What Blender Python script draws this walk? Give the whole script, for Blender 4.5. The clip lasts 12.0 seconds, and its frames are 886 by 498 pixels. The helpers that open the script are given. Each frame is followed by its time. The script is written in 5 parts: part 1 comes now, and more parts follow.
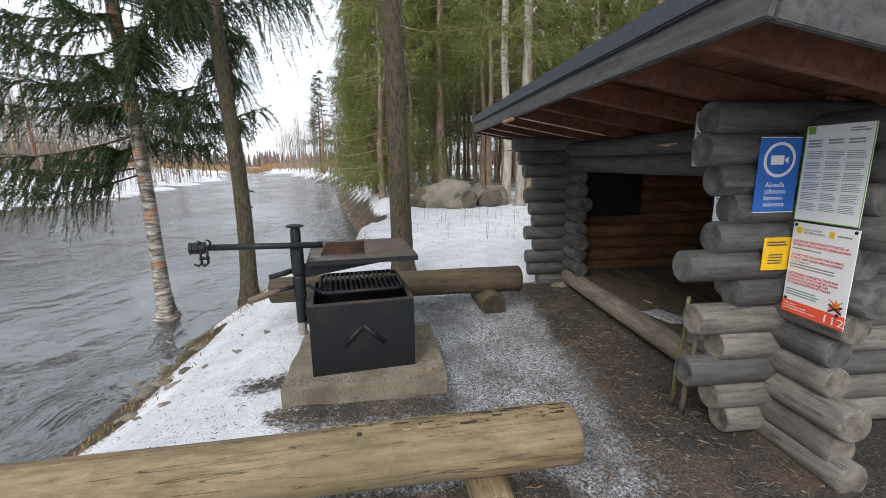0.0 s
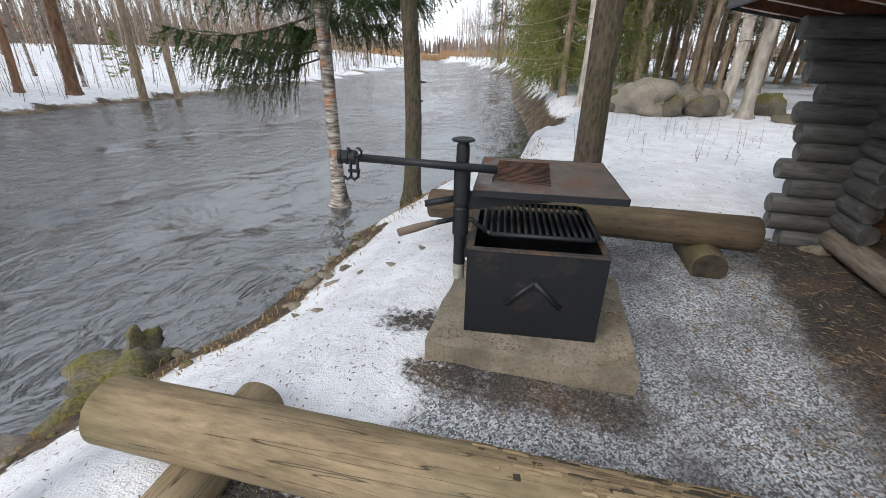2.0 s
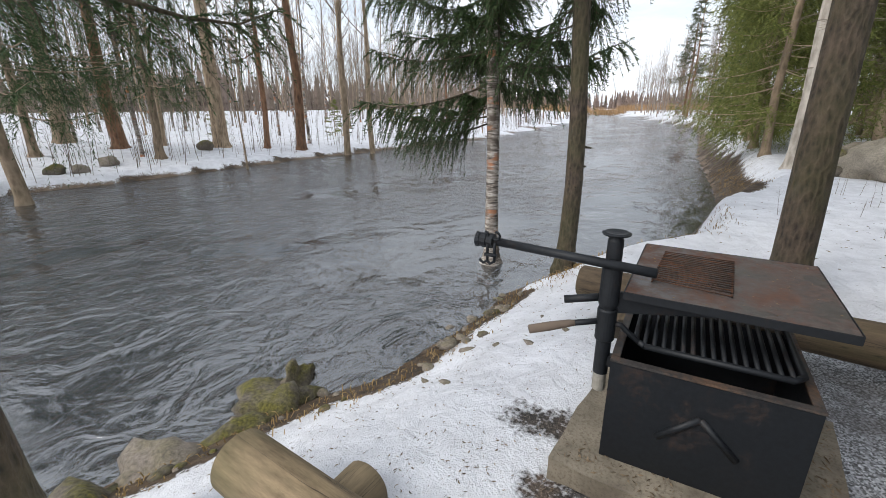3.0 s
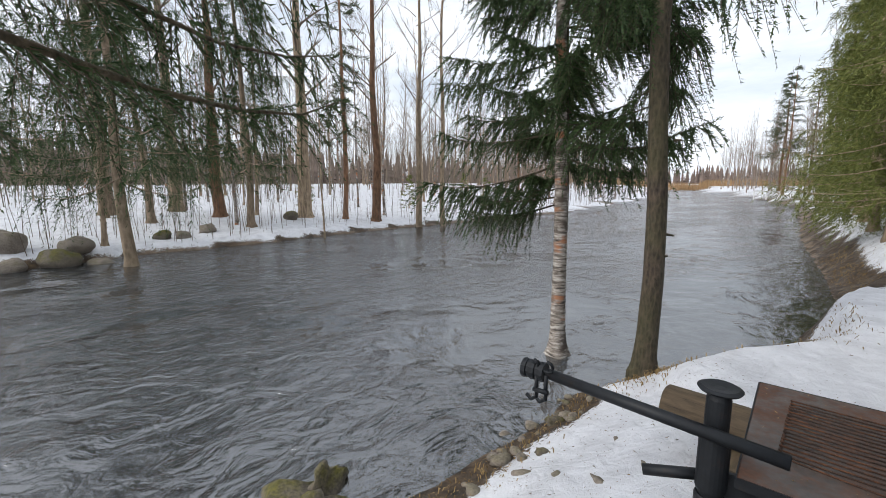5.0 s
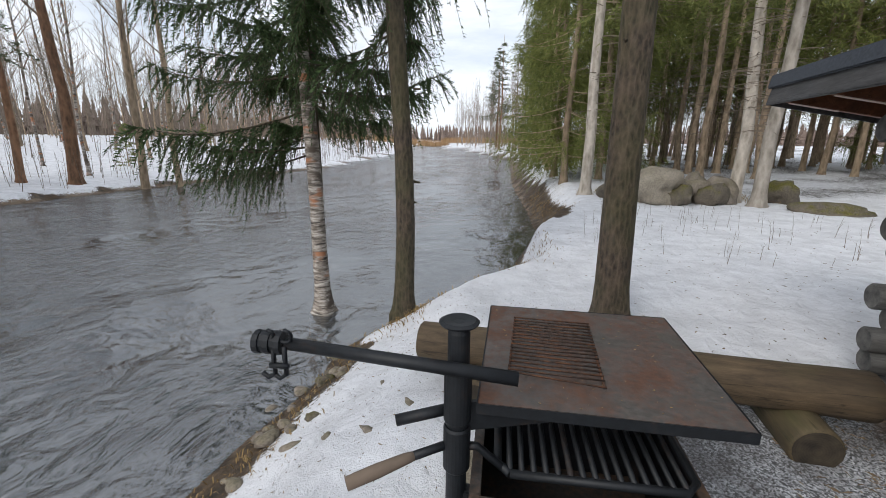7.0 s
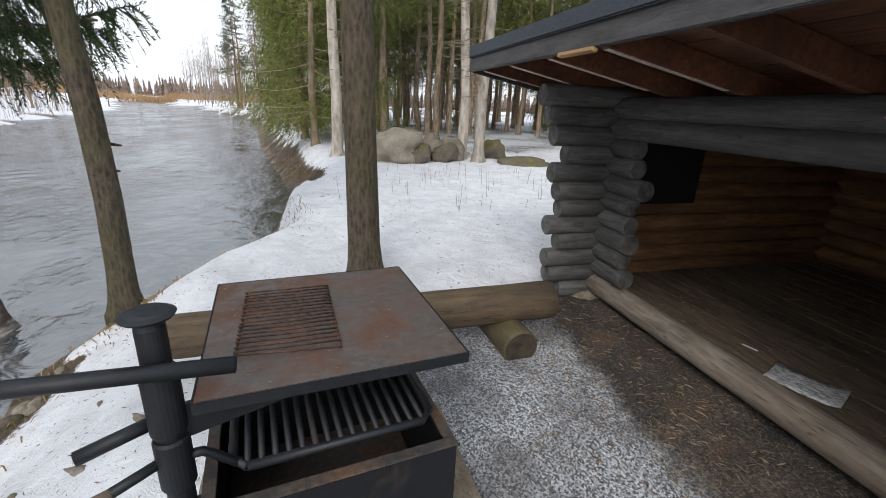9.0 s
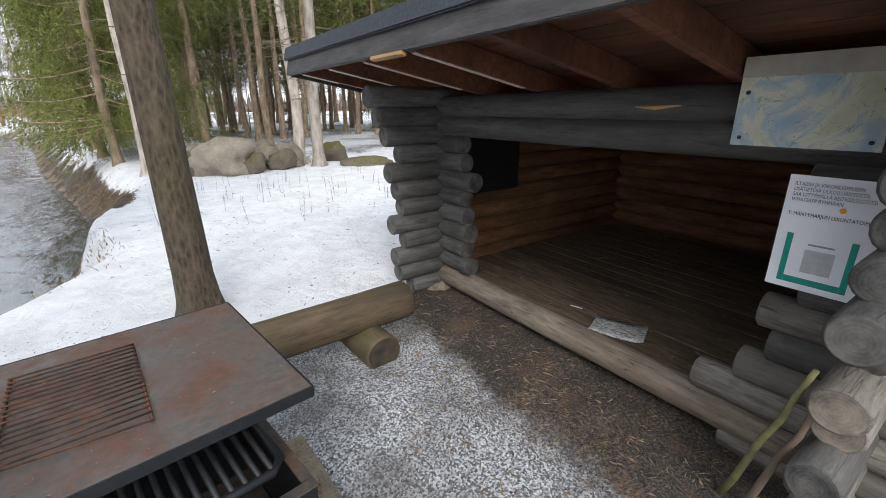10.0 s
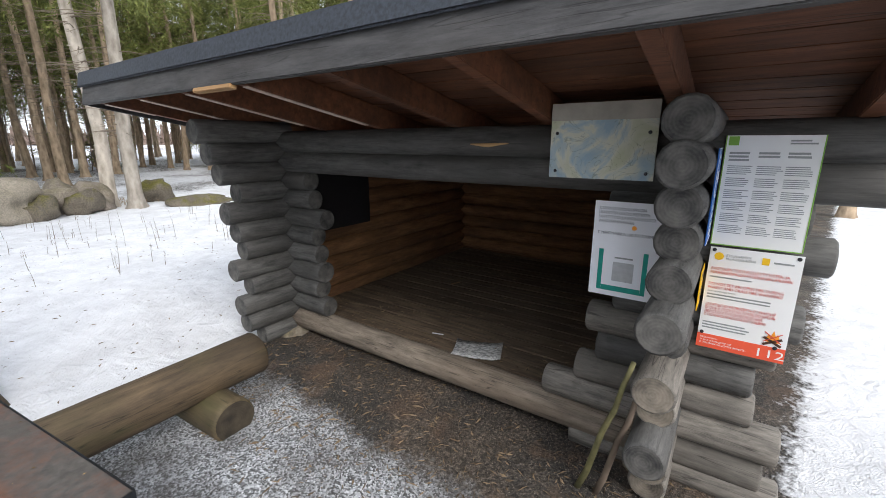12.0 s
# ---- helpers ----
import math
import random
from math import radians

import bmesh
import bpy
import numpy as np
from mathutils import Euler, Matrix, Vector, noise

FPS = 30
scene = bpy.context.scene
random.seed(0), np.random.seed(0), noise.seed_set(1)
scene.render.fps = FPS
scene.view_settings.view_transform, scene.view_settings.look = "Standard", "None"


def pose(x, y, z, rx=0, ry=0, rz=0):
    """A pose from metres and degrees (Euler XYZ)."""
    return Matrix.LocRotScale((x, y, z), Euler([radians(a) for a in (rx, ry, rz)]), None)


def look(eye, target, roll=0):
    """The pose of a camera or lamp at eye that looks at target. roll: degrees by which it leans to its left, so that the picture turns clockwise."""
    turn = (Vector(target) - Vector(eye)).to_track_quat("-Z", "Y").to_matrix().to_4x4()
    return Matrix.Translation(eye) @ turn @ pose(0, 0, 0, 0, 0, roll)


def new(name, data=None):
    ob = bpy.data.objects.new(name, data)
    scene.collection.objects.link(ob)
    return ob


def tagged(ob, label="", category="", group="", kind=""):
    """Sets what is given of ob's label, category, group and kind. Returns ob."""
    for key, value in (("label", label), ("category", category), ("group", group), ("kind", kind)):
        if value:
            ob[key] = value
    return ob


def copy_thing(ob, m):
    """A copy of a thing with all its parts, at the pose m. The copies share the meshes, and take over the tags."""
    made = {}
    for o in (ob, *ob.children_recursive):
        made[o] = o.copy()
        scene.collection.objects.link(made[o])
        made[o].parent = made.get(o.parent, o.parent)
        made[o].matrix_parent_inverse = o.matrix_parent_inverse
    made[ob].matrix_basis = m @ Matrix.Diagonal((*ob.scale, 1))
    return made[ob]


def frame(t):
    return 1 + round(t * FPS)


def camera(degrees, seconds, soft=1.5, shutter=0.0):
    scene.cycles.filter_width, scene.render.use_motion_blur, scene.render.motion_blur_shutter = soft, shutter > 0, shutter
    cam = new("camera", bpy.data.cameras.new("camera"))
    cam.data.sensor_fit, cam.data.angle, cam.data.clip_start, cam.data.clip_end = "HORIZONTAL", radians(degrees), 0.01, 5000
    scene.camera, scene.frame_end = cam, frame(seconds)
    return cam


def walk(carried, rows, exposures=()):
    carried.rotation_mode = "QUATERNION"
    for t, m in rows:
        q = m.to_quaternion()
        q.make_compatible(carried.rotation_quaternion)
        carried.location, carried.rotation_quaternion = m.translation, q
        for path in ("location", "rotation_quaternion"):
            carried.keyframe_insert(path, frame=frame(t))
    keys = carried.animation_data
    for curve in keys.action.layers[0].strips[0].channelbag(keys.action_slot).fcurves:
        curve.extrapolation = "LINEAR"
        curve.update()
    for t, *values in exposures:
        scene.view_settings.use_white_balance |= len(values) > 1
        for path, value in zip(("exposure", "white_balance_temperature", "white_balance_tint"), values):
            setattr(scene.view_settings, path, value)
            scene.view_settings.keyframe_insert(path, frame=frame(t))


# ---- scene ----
cam = camera(92.5, 12.0, soft=0.65)
PATH = [
    (0, (0.108, -0.068, 1.591), (0.038, 1.891, 1.194), -0.6),
    (0.5, (0.047, 0.184, 1.557), (-0.389, 2.055, 1.0), -0.6),
    (1, (0.003, 0.391, 1.539), (-0.615, 2.125, 0.757), 0.0),
    (1.5, (-0.103, 0.565, 1.525), (-0.724, 2.271, 0.687), 0.6),
    (2, (-0.188, 0.688, 1.576), (-0.923, 2.347, 0.734), 1.2),
    (2.5, (-0.209, 0.838, 1.626), (-1.31, 2.317, 0.85), 0.3),
    (3, (-0.232, 0.93, 1.687), (-1.602, 2.244, 1.057), -0.6),
    (3.5, (-0.337, 0.975, 1.746), (-1.868, 2.19, 1.319), -0.3),
    (5.5, (-0.438, 1.35, 1.78), (-2.069, 2.471, 1.488), 0.0),
    (6, (-0.449, 1.386, 1.772), (-1.848, 2.782, 1.463), 1.2),
    (6.5, (-0.513, 1.481, 1.726), (-1.6, 3.119, 1.356), 1.0),
    (7, (-0.516, 1.541, 1.694), (-1.314, 3.304, 1.191), 0.7),
    (9, (-0.396, 1.641, 1.666), (-0.142, 3.521, 1.031), 2.7),
    (9.5, (-0.343, 1.631, 1.684), (0.198, 3.449, 1.049), 2.0),
    (10, (-0.294, 1.667, 1.705), (0.576, 3.353, 1.075), -0.4),
    (10.5, (-0.27, 1.682, 1.712), (0.894, 3.195, 1.115), -0.5),
    (11, (-0.26, 1.695, 1.71), (1.072, 3.085, 1.167), 0.1),
    (12, (-0.265, 1.694, 1.719), (1.156, 3.013, 1.228), -0.1),
]
walk(cam, [(t, look(eye, target, roll)) for t, eye, target, roll in PATH],
     exposures=((0, 0.5), (1.5, 0.52), (3, 0.4), (5.5, 0.25), (7, 0.2), (9, 0.5), (10.5, 0.95), (12, 0.95)))

# ---- world, sun and exposure ----
SUN_ROT, SUN_EL = radians(200), radians(38)
world = bpy.data.worlds.new("overcast_sky")
scene.world = world
world.use_nodes = True
wn, wl = world.node_tree.nodes, world.node_tree.links
wn.clear()
sky = wn.new("ShaderNodeTexSky")
sky.sky_type, sky.sun_disc, sky.sun_elevation, sky.sun_rotation = "NISHITA", False, SUN_EL, SUN_ROT
sky.air_density, sky.dust_density = 1.0, 2.5
coord = wn.new("ShaderNodeTexCoord")
stretch = wn.new("ShaderNodeMapping")
stretch.inputs["Scale"].default_value = (1.0, 1.0, 4.5)
clouds = wn.new("ShaderNodeTexNoise")
clouds.inputs["Scale"].default_value, clouds.inputs["Detail"].default_value, clouds.inputs["Roughness"].default_value = 2.2, 7, 0.6
cover = wn.new("ShaderNodeValToRGB")
cover.color_ramp.elements[0].position, cover.color_ramp.elements[0].color = 0.32, (0.62, 0.62, 0.62, 1)
cover.color_ramp.elements[1].position, cover.color_ramp.elements[1].color = 0.56, (0.96, 0.96, 0.96, 1)
cloud_tone = wn.new("ShaderNodeMixRGB")
cloud_tone.inputs[1].default_value, cloud_tone.inputs[2].default_value = (5.2, 5.7, 6.5, 1), (8.8, 9.1, 9.6, 1)
skymix = wn.new("ShaderNodeMixRGB")
back = wn.new("ShaderNodeBackground")
back.inputs["Strength"].default_value = 0.128
wout = wn.new("ShaderNodeOutputWorld")
wl.new(coord.outputs["Generated"], stretch.inputs["Vector"])
wl.new(stretch.outputs["Vector"], clouds.inputs["Vector"])
wl.new(clouds.outputs["Fac"], cover.inputs["Fac"])
wl.new(clouds.outputs["Fac"], cloud_tone.inputs["Fac"])
wl.new(cover.outputs["Color"], skymix.inputs["Fac"])
wl.new(sky.outputs["Color"], skymix.inputs[1])
wl.new(cloud_tone.outputs["Color"], skymix.inputs[2])
wl.new(skymix.outputs["Color"], back.inputs["Color"])
wl.new(back.outputs["Background"], wout.inputs["Surface"])
sun = new("sun", bpy.data.lights.new("sun", "SUN"))
sun.data.energy, sun.data.angle, sun.data.color = 1.4, radians(25), (1.0, 0.96, 0.9)
sun.matrix_world = look((0, 0, 30), (0 - math.sin(SUN_ROT) * 30, 0 - math.cos(SUN_ROT) * 30, 30 - math.tan(SUN_EL) * 30))


# ---- materials ----
class Mat:
    """A small builder of node materials."""

    def __init__(self, name, rough=0.8, metal=0.0, space="Object"):
        self.m = bpy.data.materials.new(name)
        self.m.use_nodes = True
        self.n, self.l = self.m.node_tree.nodes, self.m.node_tree.links
        self.b = self.n["Principled BSDF"]
        self.b.inputs["Roughness"].default_value = rough
        self.b.inputs["Metallic"].default_value = metal
        self.tc = self.n.new("ShaderNodeTexCoord")
        self.space = space

    def vec(self, scale=(1, 1, 1)):
        mp = self.n.new("ShaderNodeMapping")
        mp.inputs["Scale"].default_value = scale
        if self.space == "World":
            geo = self.n.new("ShaderNodeNewGeometry")
            self.l.new(geo.outputs["Position"], mp.inputs["Vector"])
        else:
            add = self.n.new("ShaderNodeVectorMath")
            add.operation = "ADD"
            info = self.n.new("ShaderNodeObjectInfo")
            mul = self.n.new("ShaderNodeMath")
            mul.operation = "MULTIPLY"
            mul.inputs[1].default_value = 37.0
            self.l.new(info.outputs["Random"], mul.inputs[0])
            self.l.new(self.tc.outputs["Object"], add.inputs[0])
            self.l.new(mul.outputs[0], add.inputs[1])
            self.l.new(add.outputs[0], mp.inputs["Vector"])
        return mp.outputs["Vector"]

    def noise(self, scale, stretch=(1, 1, 1), detail=5, rough=0.6, dist=0.0):
        t = self.n.new("ShaderNodeTexNoise")
        t.inputs["Scale"].default_value, t.inputs["Detail"].default_value = scale, detail
        t.inputs["Roughness"].default_value, t.inputs["Distortion"].default_value = rough, dist
        self.l.new(self.vec(stretch), t.inputs["Vector"])
        return t.outputs["Fac"]

    def voronoi(self, scale, stretch=(1, 1, 1), feature="F1", out="Distance"):
        t = self.n.new("ShaderNodeTexVoronoi")
        t.feature = feature
        t.inputs["Scale"].default_value = scale
        self.l.new(self.vec(stretch), t.inputs["Vector"])
        return t.outputs[out]

    def ramp(self, fac, *stops):
        r = self.n.new("ShaderNodeValToRGB")
        e = r.color_ramp.elements
        while len(e) < len(stops):
            e.new(0.5)
        for k, (p, c) in enumerate(stops):
            e[k].position = p
            e[k].color = (*c, 1) if isinstance(c, tuple) else (c, c, c, 1)
        self.l.new(fac, r.inputs["Fac"])
        return r.outputs["Color"]

    def mix(self, fac, a, b, mode="MIX"):
        x = self.n.new("ShaderNodeMixRGB")
        x.blend_type = mode
        for sock, v in ((x.inputs["Fac"], fac), (x.inputs[1], a), (x.inputs[2], b)):
            if isinstance(v, (int, float)):
                sock.default_value = v if sock.name == "Fac" else (v, v, v, 1)
            elif isinstance(v, tuple):
                sock.default_value = (*v, 1)
            else:
                self.l.new(v, sock)
        return x.outputs["Color"]

    def calc(self, op, a, b=0.0, clamp=False):
        x = self.n.new("ShaderNodeMath")
        x.operation, x.use_clamp = op, clamp
        for sock, v in ((x.inputs[0], a), (x.inputs[1], b)):
            if isinstance(v, (int, float)):
                sock.default_value = v
            else:
                self.l.new(v, sock)
        return x.outputs[0]

    def attr(self, name):
        a = self.n.new("ShaderNodeAttribute")
        a.attribute_name = name
        return a.outputs["Fac"]

    def random(self):
        return self.n.new("ShaderNodeObjectInfo").outputs["Random"]

    def island(self):
        return self.n.new("ShaderNodeNewGeometry").outputs["Random Per Island"]

    def up(self):
        g = self.n.new("ShaderNodeNewGeometry")
        s = self.n.new("ShaderNodeSeparateXYZ")
        self.l.new(g.outputs["Normal"], s.inputs[0])
        return s.outputs["Z"]

    def color(self, c):
        if isinstance(c, tuple):
            self.b.inputs["Base Color"].default_value = (*c, 1)
        else:
            self.l.new(c, self.b.inputs["Base Color"])
        return self

    def rough(self, r):
        self.l.new(r, self.b.inputs["Roughness"])
        return self

    def bump(self, height, strength=0.5, distance=0.02):
        b = self.n.new("ShaderNodeBump")
        b.inputs["Strength"].default_value, b.inputs["Distance"].default_value = strength, distance
        self.l.new(height, b.inputs["Height"])
        self.l.new(b.outputs["Normal"], self.b.inputs["Normal"])
        return self


def ground_material():
    k = Mat("snow_gravel_and_soil", 0.85, space="World")
    fine, mid, wide = k.noise(60, detail=6), k.noise(7, detail=6), k.noise(0.9, detail=4)
    # snow, granular and a little dirty
    specks = k.ramp(k.noise(48, detail=4, rough=0.7), (0.63, 0.0), (0.7, 1.0))
    snow = k.ramp(k.noise(2.6, detail=9, rough=0.68), (0.28, (0.58, 0.585, 0.61)), (0.6, (0.78, 0.79, 0.825)))
    snow = k.mix(k.calc("MULTIPLY", specks, 0.55), snow, (0.16, 0.12, 0.08))
    # frozen gravel: pale ice crystals among grey crushed stone
    cell = k.voronoi(115, out="Color")
    grain = k.ramp(cell, (0.0, (0.03, 0.03, 0.031)), (0.36, (0.16, 0.165, 0.17)), (0.57, (0.4, 0.415, 0.44)), (1.0, (0.78, 0.8, 0.84)))
    wet = k.ramp(k.noise(2.6, detail=6), (0.4, 0.0), (0.62, 1.0))
    gravel = k.mix(k.calc("MULTIPLY", wet, 0.65), grain, k.ramp(fine, (0.3, (0.03, 0.026, 0.024)), (0.75, (0.13, 0.115, 0.105))))
    # soil with needles and bark crumbs
    soil = k.ramp(fine, (0.3, (0.014, 0.011, 0.009)), (0.52, (0.075, 0.06, 0.048)), (0.74, (0.26, 0.21, 0.165)))
    soil = k.mix(k.ramp(k.noise(1.7, detail=6, dist=0.8), (0.42, 0.85), (0.6, 0.0)), soil, k.ramp(fine, (0.35, (0.008, 0.0075, 0.0075)), (0.72, (0.06, 0.056, 0.052))))
    soil = k.mix(k.ramp(k.noise(110, detail=2), (0.6, 0.0), (0.68, 0.7)), soil, (0.3, 0.26, 0.21))
    red = k.ramp(k.noise(3.1, detail=4), (0.52, 0.0), (0.68, 0.75))
    soil = k.mix(red, soil, k.ramp(fine, (0.3, (0.05, 0.03, 0.02)), (0.75, (0.2, 0.13, 0.085))))
    # wet bank: dead grass, moss and brown bed
    bank = k.ramp(mid, (0.3, (0.014, 0.01, 0.006)), (0.5, (0.06, 0.038, 0.02)), (0.7, (0.13, 0.085, 0.042)), (0.85, (0.05, 0.055, 0.016)))
    bed = k.ramp(k.noise(16, detail=6, rough=0.7), (0.32, (0.05, 0.034, 0.022)), (0.5, (0.16, 0.11, 0.07)), (0.68, (0.32, 0.25, 0.18)))
    # deeper bed is painted darker, for the light the water swallows
    depth_shade = k.ramp(mid, (0.3, (0.012, 0.01, 0.008)), (0.7, (0.06, 0.045, 0.032)))
    bed = k.mix(k.attr("depth_shade"), bed, depth_shade)
    edge = k.calc("ADD", k.calc("MULTIPLY", k.calc("SUBTRACT", mid, 0.5), 0.9), k.calc("MULTIPLY", k.calc("SUBTRACT", k.noise(30, detail=4), 0.5), 1.0))

    def mask(name, lo=0.42, hi=0.6):
        return k.ramp(k.calc("ADD", k.attr(name), edge), (lo, 0.0), (hi, 1.0))

    c = k.mix(mask("gravel", 0.3, 0.72), soil, gravel)
    snowy = mask("snow", 0.36, 0.66)
    c = k.mix(snowy, c, snow)
    c = k.mix(mask("bank", 0.45, 0.6), c, bank)
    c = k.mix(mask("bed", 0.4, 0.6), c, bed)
    k.color(c)
    k.rough(k.ramp(wet, (0.0, 0.9), (1.0, 0.6)))
    dents = k.calc("MULTIPLY", k.calc("MULTIPLY", k.ramp(k.noise(6, detail=4, rough=0.55, dist=0.8), (0.34, 0.0), (0.6, 1.0)), snowy), 0.7)
    h = k.calc("ADD", k.calc("ADD", k.calc("MULTIPLY", fine, 0.4), dents), k.calc("ADD", mid, k.calc("MULTIPLY", k.voronoi(115), 0.25)))
    k.bump(h, 0.55, 0.035)
    return k.m


def water_material():
    k = Mat("river_water", 0.05, space="World")
    n, l = k.n, k.l
    out = n["Material Output"]
    gloss, clear = n.new("ShaderNodeBsdfGlossy"), n.new("ShaderNodeBsdfTransparent")
    gloss.inputs["Roughness"].default_value = 0.12
    clear.inputs["Color"].default_value = (0.66, 0.54, 0.41, 1)
    fres = n.new("ShaderNodeFresnel")
    fres.inputs["IOR"].default_value = 3.0
    mixer = n.new("ShaderNodeMixShader")
    b = n.new("ShaderNodeBump")
    b.inputs["Strength"].default_value, b.inputs["Distance"].default_value = 0.95, 0.095
    ripple = k.noise(2.4, (1.0, 0.8, 1), detail=3, rough=0.5, dist=1.6)
    swirl = k.noise(0.4, (1.0, 0.8, 1), detail=3, rough=0.5, dist=2.0)
    fine = k.noise(9, (1.0, 0.8, 1), detail=4, rough=0.6, dist=1.0)
    calm = k.ramp(k.noise(0.35, (1, 0.5, 1), detail=3), (0.42, 0.12), (0.56, 1.0))
    h = k.calc("ADD", k.calc("MULTIPLY", k.calc("MULTIPLY", ripple, calm), 1.1), k.calc("ADD", k.calc("MULTIPLY", swirl, 1.0), k.calc("MULTIPLY", k.calc("MULTIPLY", fine, calm), 0.1)))
    l.new(h, b.inputs["Height"])
    l.new(b.outputs["Normal"], gloss.inputs["Normal"])
    l.new(b.outputs["Normal"], fres.inputs["Normal"])
    l.new(fres.outputs["Fac"], mixer.inputs["Fac"])
    murk, body = n.new("ShaderNodeBsdfDiffuse"), n.new("ShaderNodeMixShader")
    murk.inputs["Color"].default_value = (0.085, 0.098, 0.11, 1)
    body.inputs["Fac"].default_value = 0.4
    l.new(clear.outputs[0], body.inputs[1])
    l.new(murk.outputs[0], body.inputs[2])
    l.new(body.outputs[0], mixer.inputs[1])
    l.new(gloss.outputs[0], mixer.inputs[2])
    l.new(mixer.outputs[0], out.inputs["Surface"])
    return k.m


def wood_material(name, dark, light, stain, rough=0.75, crack=0.5, green=0.0):
    """Round timber whose grain runs along its own x axis."""
    k = Mat(name, rough)
    grain = k.noise(24, (0.16, 1, 1), detail=8, rough=0.72)
    wide = k.noise(3.0, (0.35, 1, 1), detail=5)
    c = k.ramp(grain, (0.3, dark), (0.68, light))
    c = k.mix(k.ramp(wide, (0.45, 0.0), (0.7, 0.8)), c, stain)
    tone = k.calc("ADD", k.calc("MULTIPLY", k.random(), 0.35), 0.8)
    c = k.mix(1.0, c, tone, "MULTIPLY")
    c = k.mix(k.ramp(k.noise(14, (0.5, 1, 1), detail=6, rough=0.7), (0.56, 0.0), (0.7, 0.55)), c, dark)
    lines = k.ramp(k.noise(16, (0.04, 1, 1), detail=2, dist=0.3), (0.492, 1.0), (0.5, 0.0), (0.508, 1.0))
    c = k.mix(crack, c, lines, "MULTIPLY")
    if green:
        c = k.mix(k.ramp(k.noise(2.2, (0.5, 1, 1)), (0.5, 0.0), (0.7, green)), c, (0.1, 0.1, 0.035))
    k.color(c)
    k.bump(k.calc("ADD", k.calc("MULTIPLY", grain, 0.5), k.calc("MULTIPLY", lines, 0.5)), 0.5, 0.006)
    return k.m


def endgrain_material(name, dark, light):
    k = Mat(name, 0.85)
    w = k.n.new("ShaderNodeTexWave")
    w.wave_type, w.rings_direction = "RINGS", "X"
    w.inputs["Scale"].default_value, w.inputs["Distortion"].default_value, w.inputs["Detail"].default_value = 26, 1.6, 3
    k.l.new(k.tc.outputs["Object"], w.inputs["Vector"])
    c = k.ramp(k.calc("ADD", k.calc("MULTIPLY", w.outputs["Fac"], 0.04), k.calc("MULTIPLY", k.noise(11, detail=7), 0.9)), (0.3, dark), (0.8, light))
    k.color(c)
    k.bump(k.noise(40, detail=5), 0.4, 0.004)
    return k.m


def bark_material(name, dark, light, moss=0.0, scale=16):
    k = Mat(name, 0.9)
    plates = k.voronoi(scale, (1, 1, 0.32))
    rough = k.noise(scale * 1.6, (1, 1, 0.5), detail=7)
    c = k.ramp(k.calc("ADD", k.calc("MULTIPLY", plates, 0.55), k.calc("MULTIPLY", rough, 0.7)), (0.25, dark), (0.85, light))
    lichen = k.ramp(k.noise(5, (1, 1, 0.5), detail=6), (0.58, 0.0), (0.72, 0.4))
    c = k.mix(lichen, c, (0.15, 0.14, 0.105))
    if moss:
        c = k.mix(k.ramp(k.noise(2.0, detail=5), (0.4, 0.0), (0.7, moss)), c, (0.08, 0.085, 0.025))
    c = k.mix(1.0, c, k.calc("ADD", k.calc("MULTIPLY", k.random(), 0.5), 0.72), "MULTIPLY")
    k.color(c)
    k.bump(k.calc("ADD", plates, rough), 0.8, 0.02)
    return k.m


def birch_material():
    k = Mat("birch_bark", 0.7)
    z = k.noise(5.0, (1, 1, 6), detail=5, rough=0.7)
    c = k.ramp(z, (0.36, (0.05, 0.042, 0.036)), (0.48, (0.26, 0.22, 0.185)), (0.66, (0.66, 0.62, 0.57)))
    c = k.mix(k.ramp(k.noise(2.6, (1, 1, 1.5), detail=6), (0.48, 0.0), (0.6, 0.9)), c, (0.075, 0.055, 0.04))
    c = k.mix(k.ramp(k.noise(1.7, (1, 1, 2.6), detail=3), (0.56, 0.0), (0.63, 0.85)), c, (0.42, 0.17, 0.075))
    k.color(c)
    k.bump(z, 0.6, 0.01)
    return k.m


def needle_material(name, dark, light):
    k = Mat(name, 0.65)
    c = k.ramp(k.island(), (0.0, dark), (1.0, light))
    c = k.mix(k.ramp(k.noise(0.9, detail=3), (0.4, 0.0), (0.65, 0.6)), c, light)
    k.color(c)
    k.b.inputs["Specular IOR Level"].default_value = 0.2
    return k.m


def steel_material(name, base, rust, amount, rough=0.45):
    k = Mat(name, rough, 0.15)
    n1, n2 = k.noise(5, detail=7, rough=0.65), k.noise(45, detail=5)
    spots = k.ramp(k.calc("ADD", n1, k.calc("MULTIPLY", k.calc("SUBTRACT", n2, 0.5), 0.35)), (0.62 - amount * 0.3, 0.0), (0.78 - amount * 0.2, 1.0))
    k.color(k.mix(spots, k.ramp(n2, (0.3, tuple(v * 0.7 for v in base)), (0.7, tuple(v * 1.35 for v in base))), k.ramp(n2, (0.3, tuple(v * 0.5 for v in rust)), (0.7, rust))))
    k.rough(k.ramp(spots, (0.0, rough), (1.0, 0.85)))
    k.bump(n2, 0.25, 0.003)
    return k.m


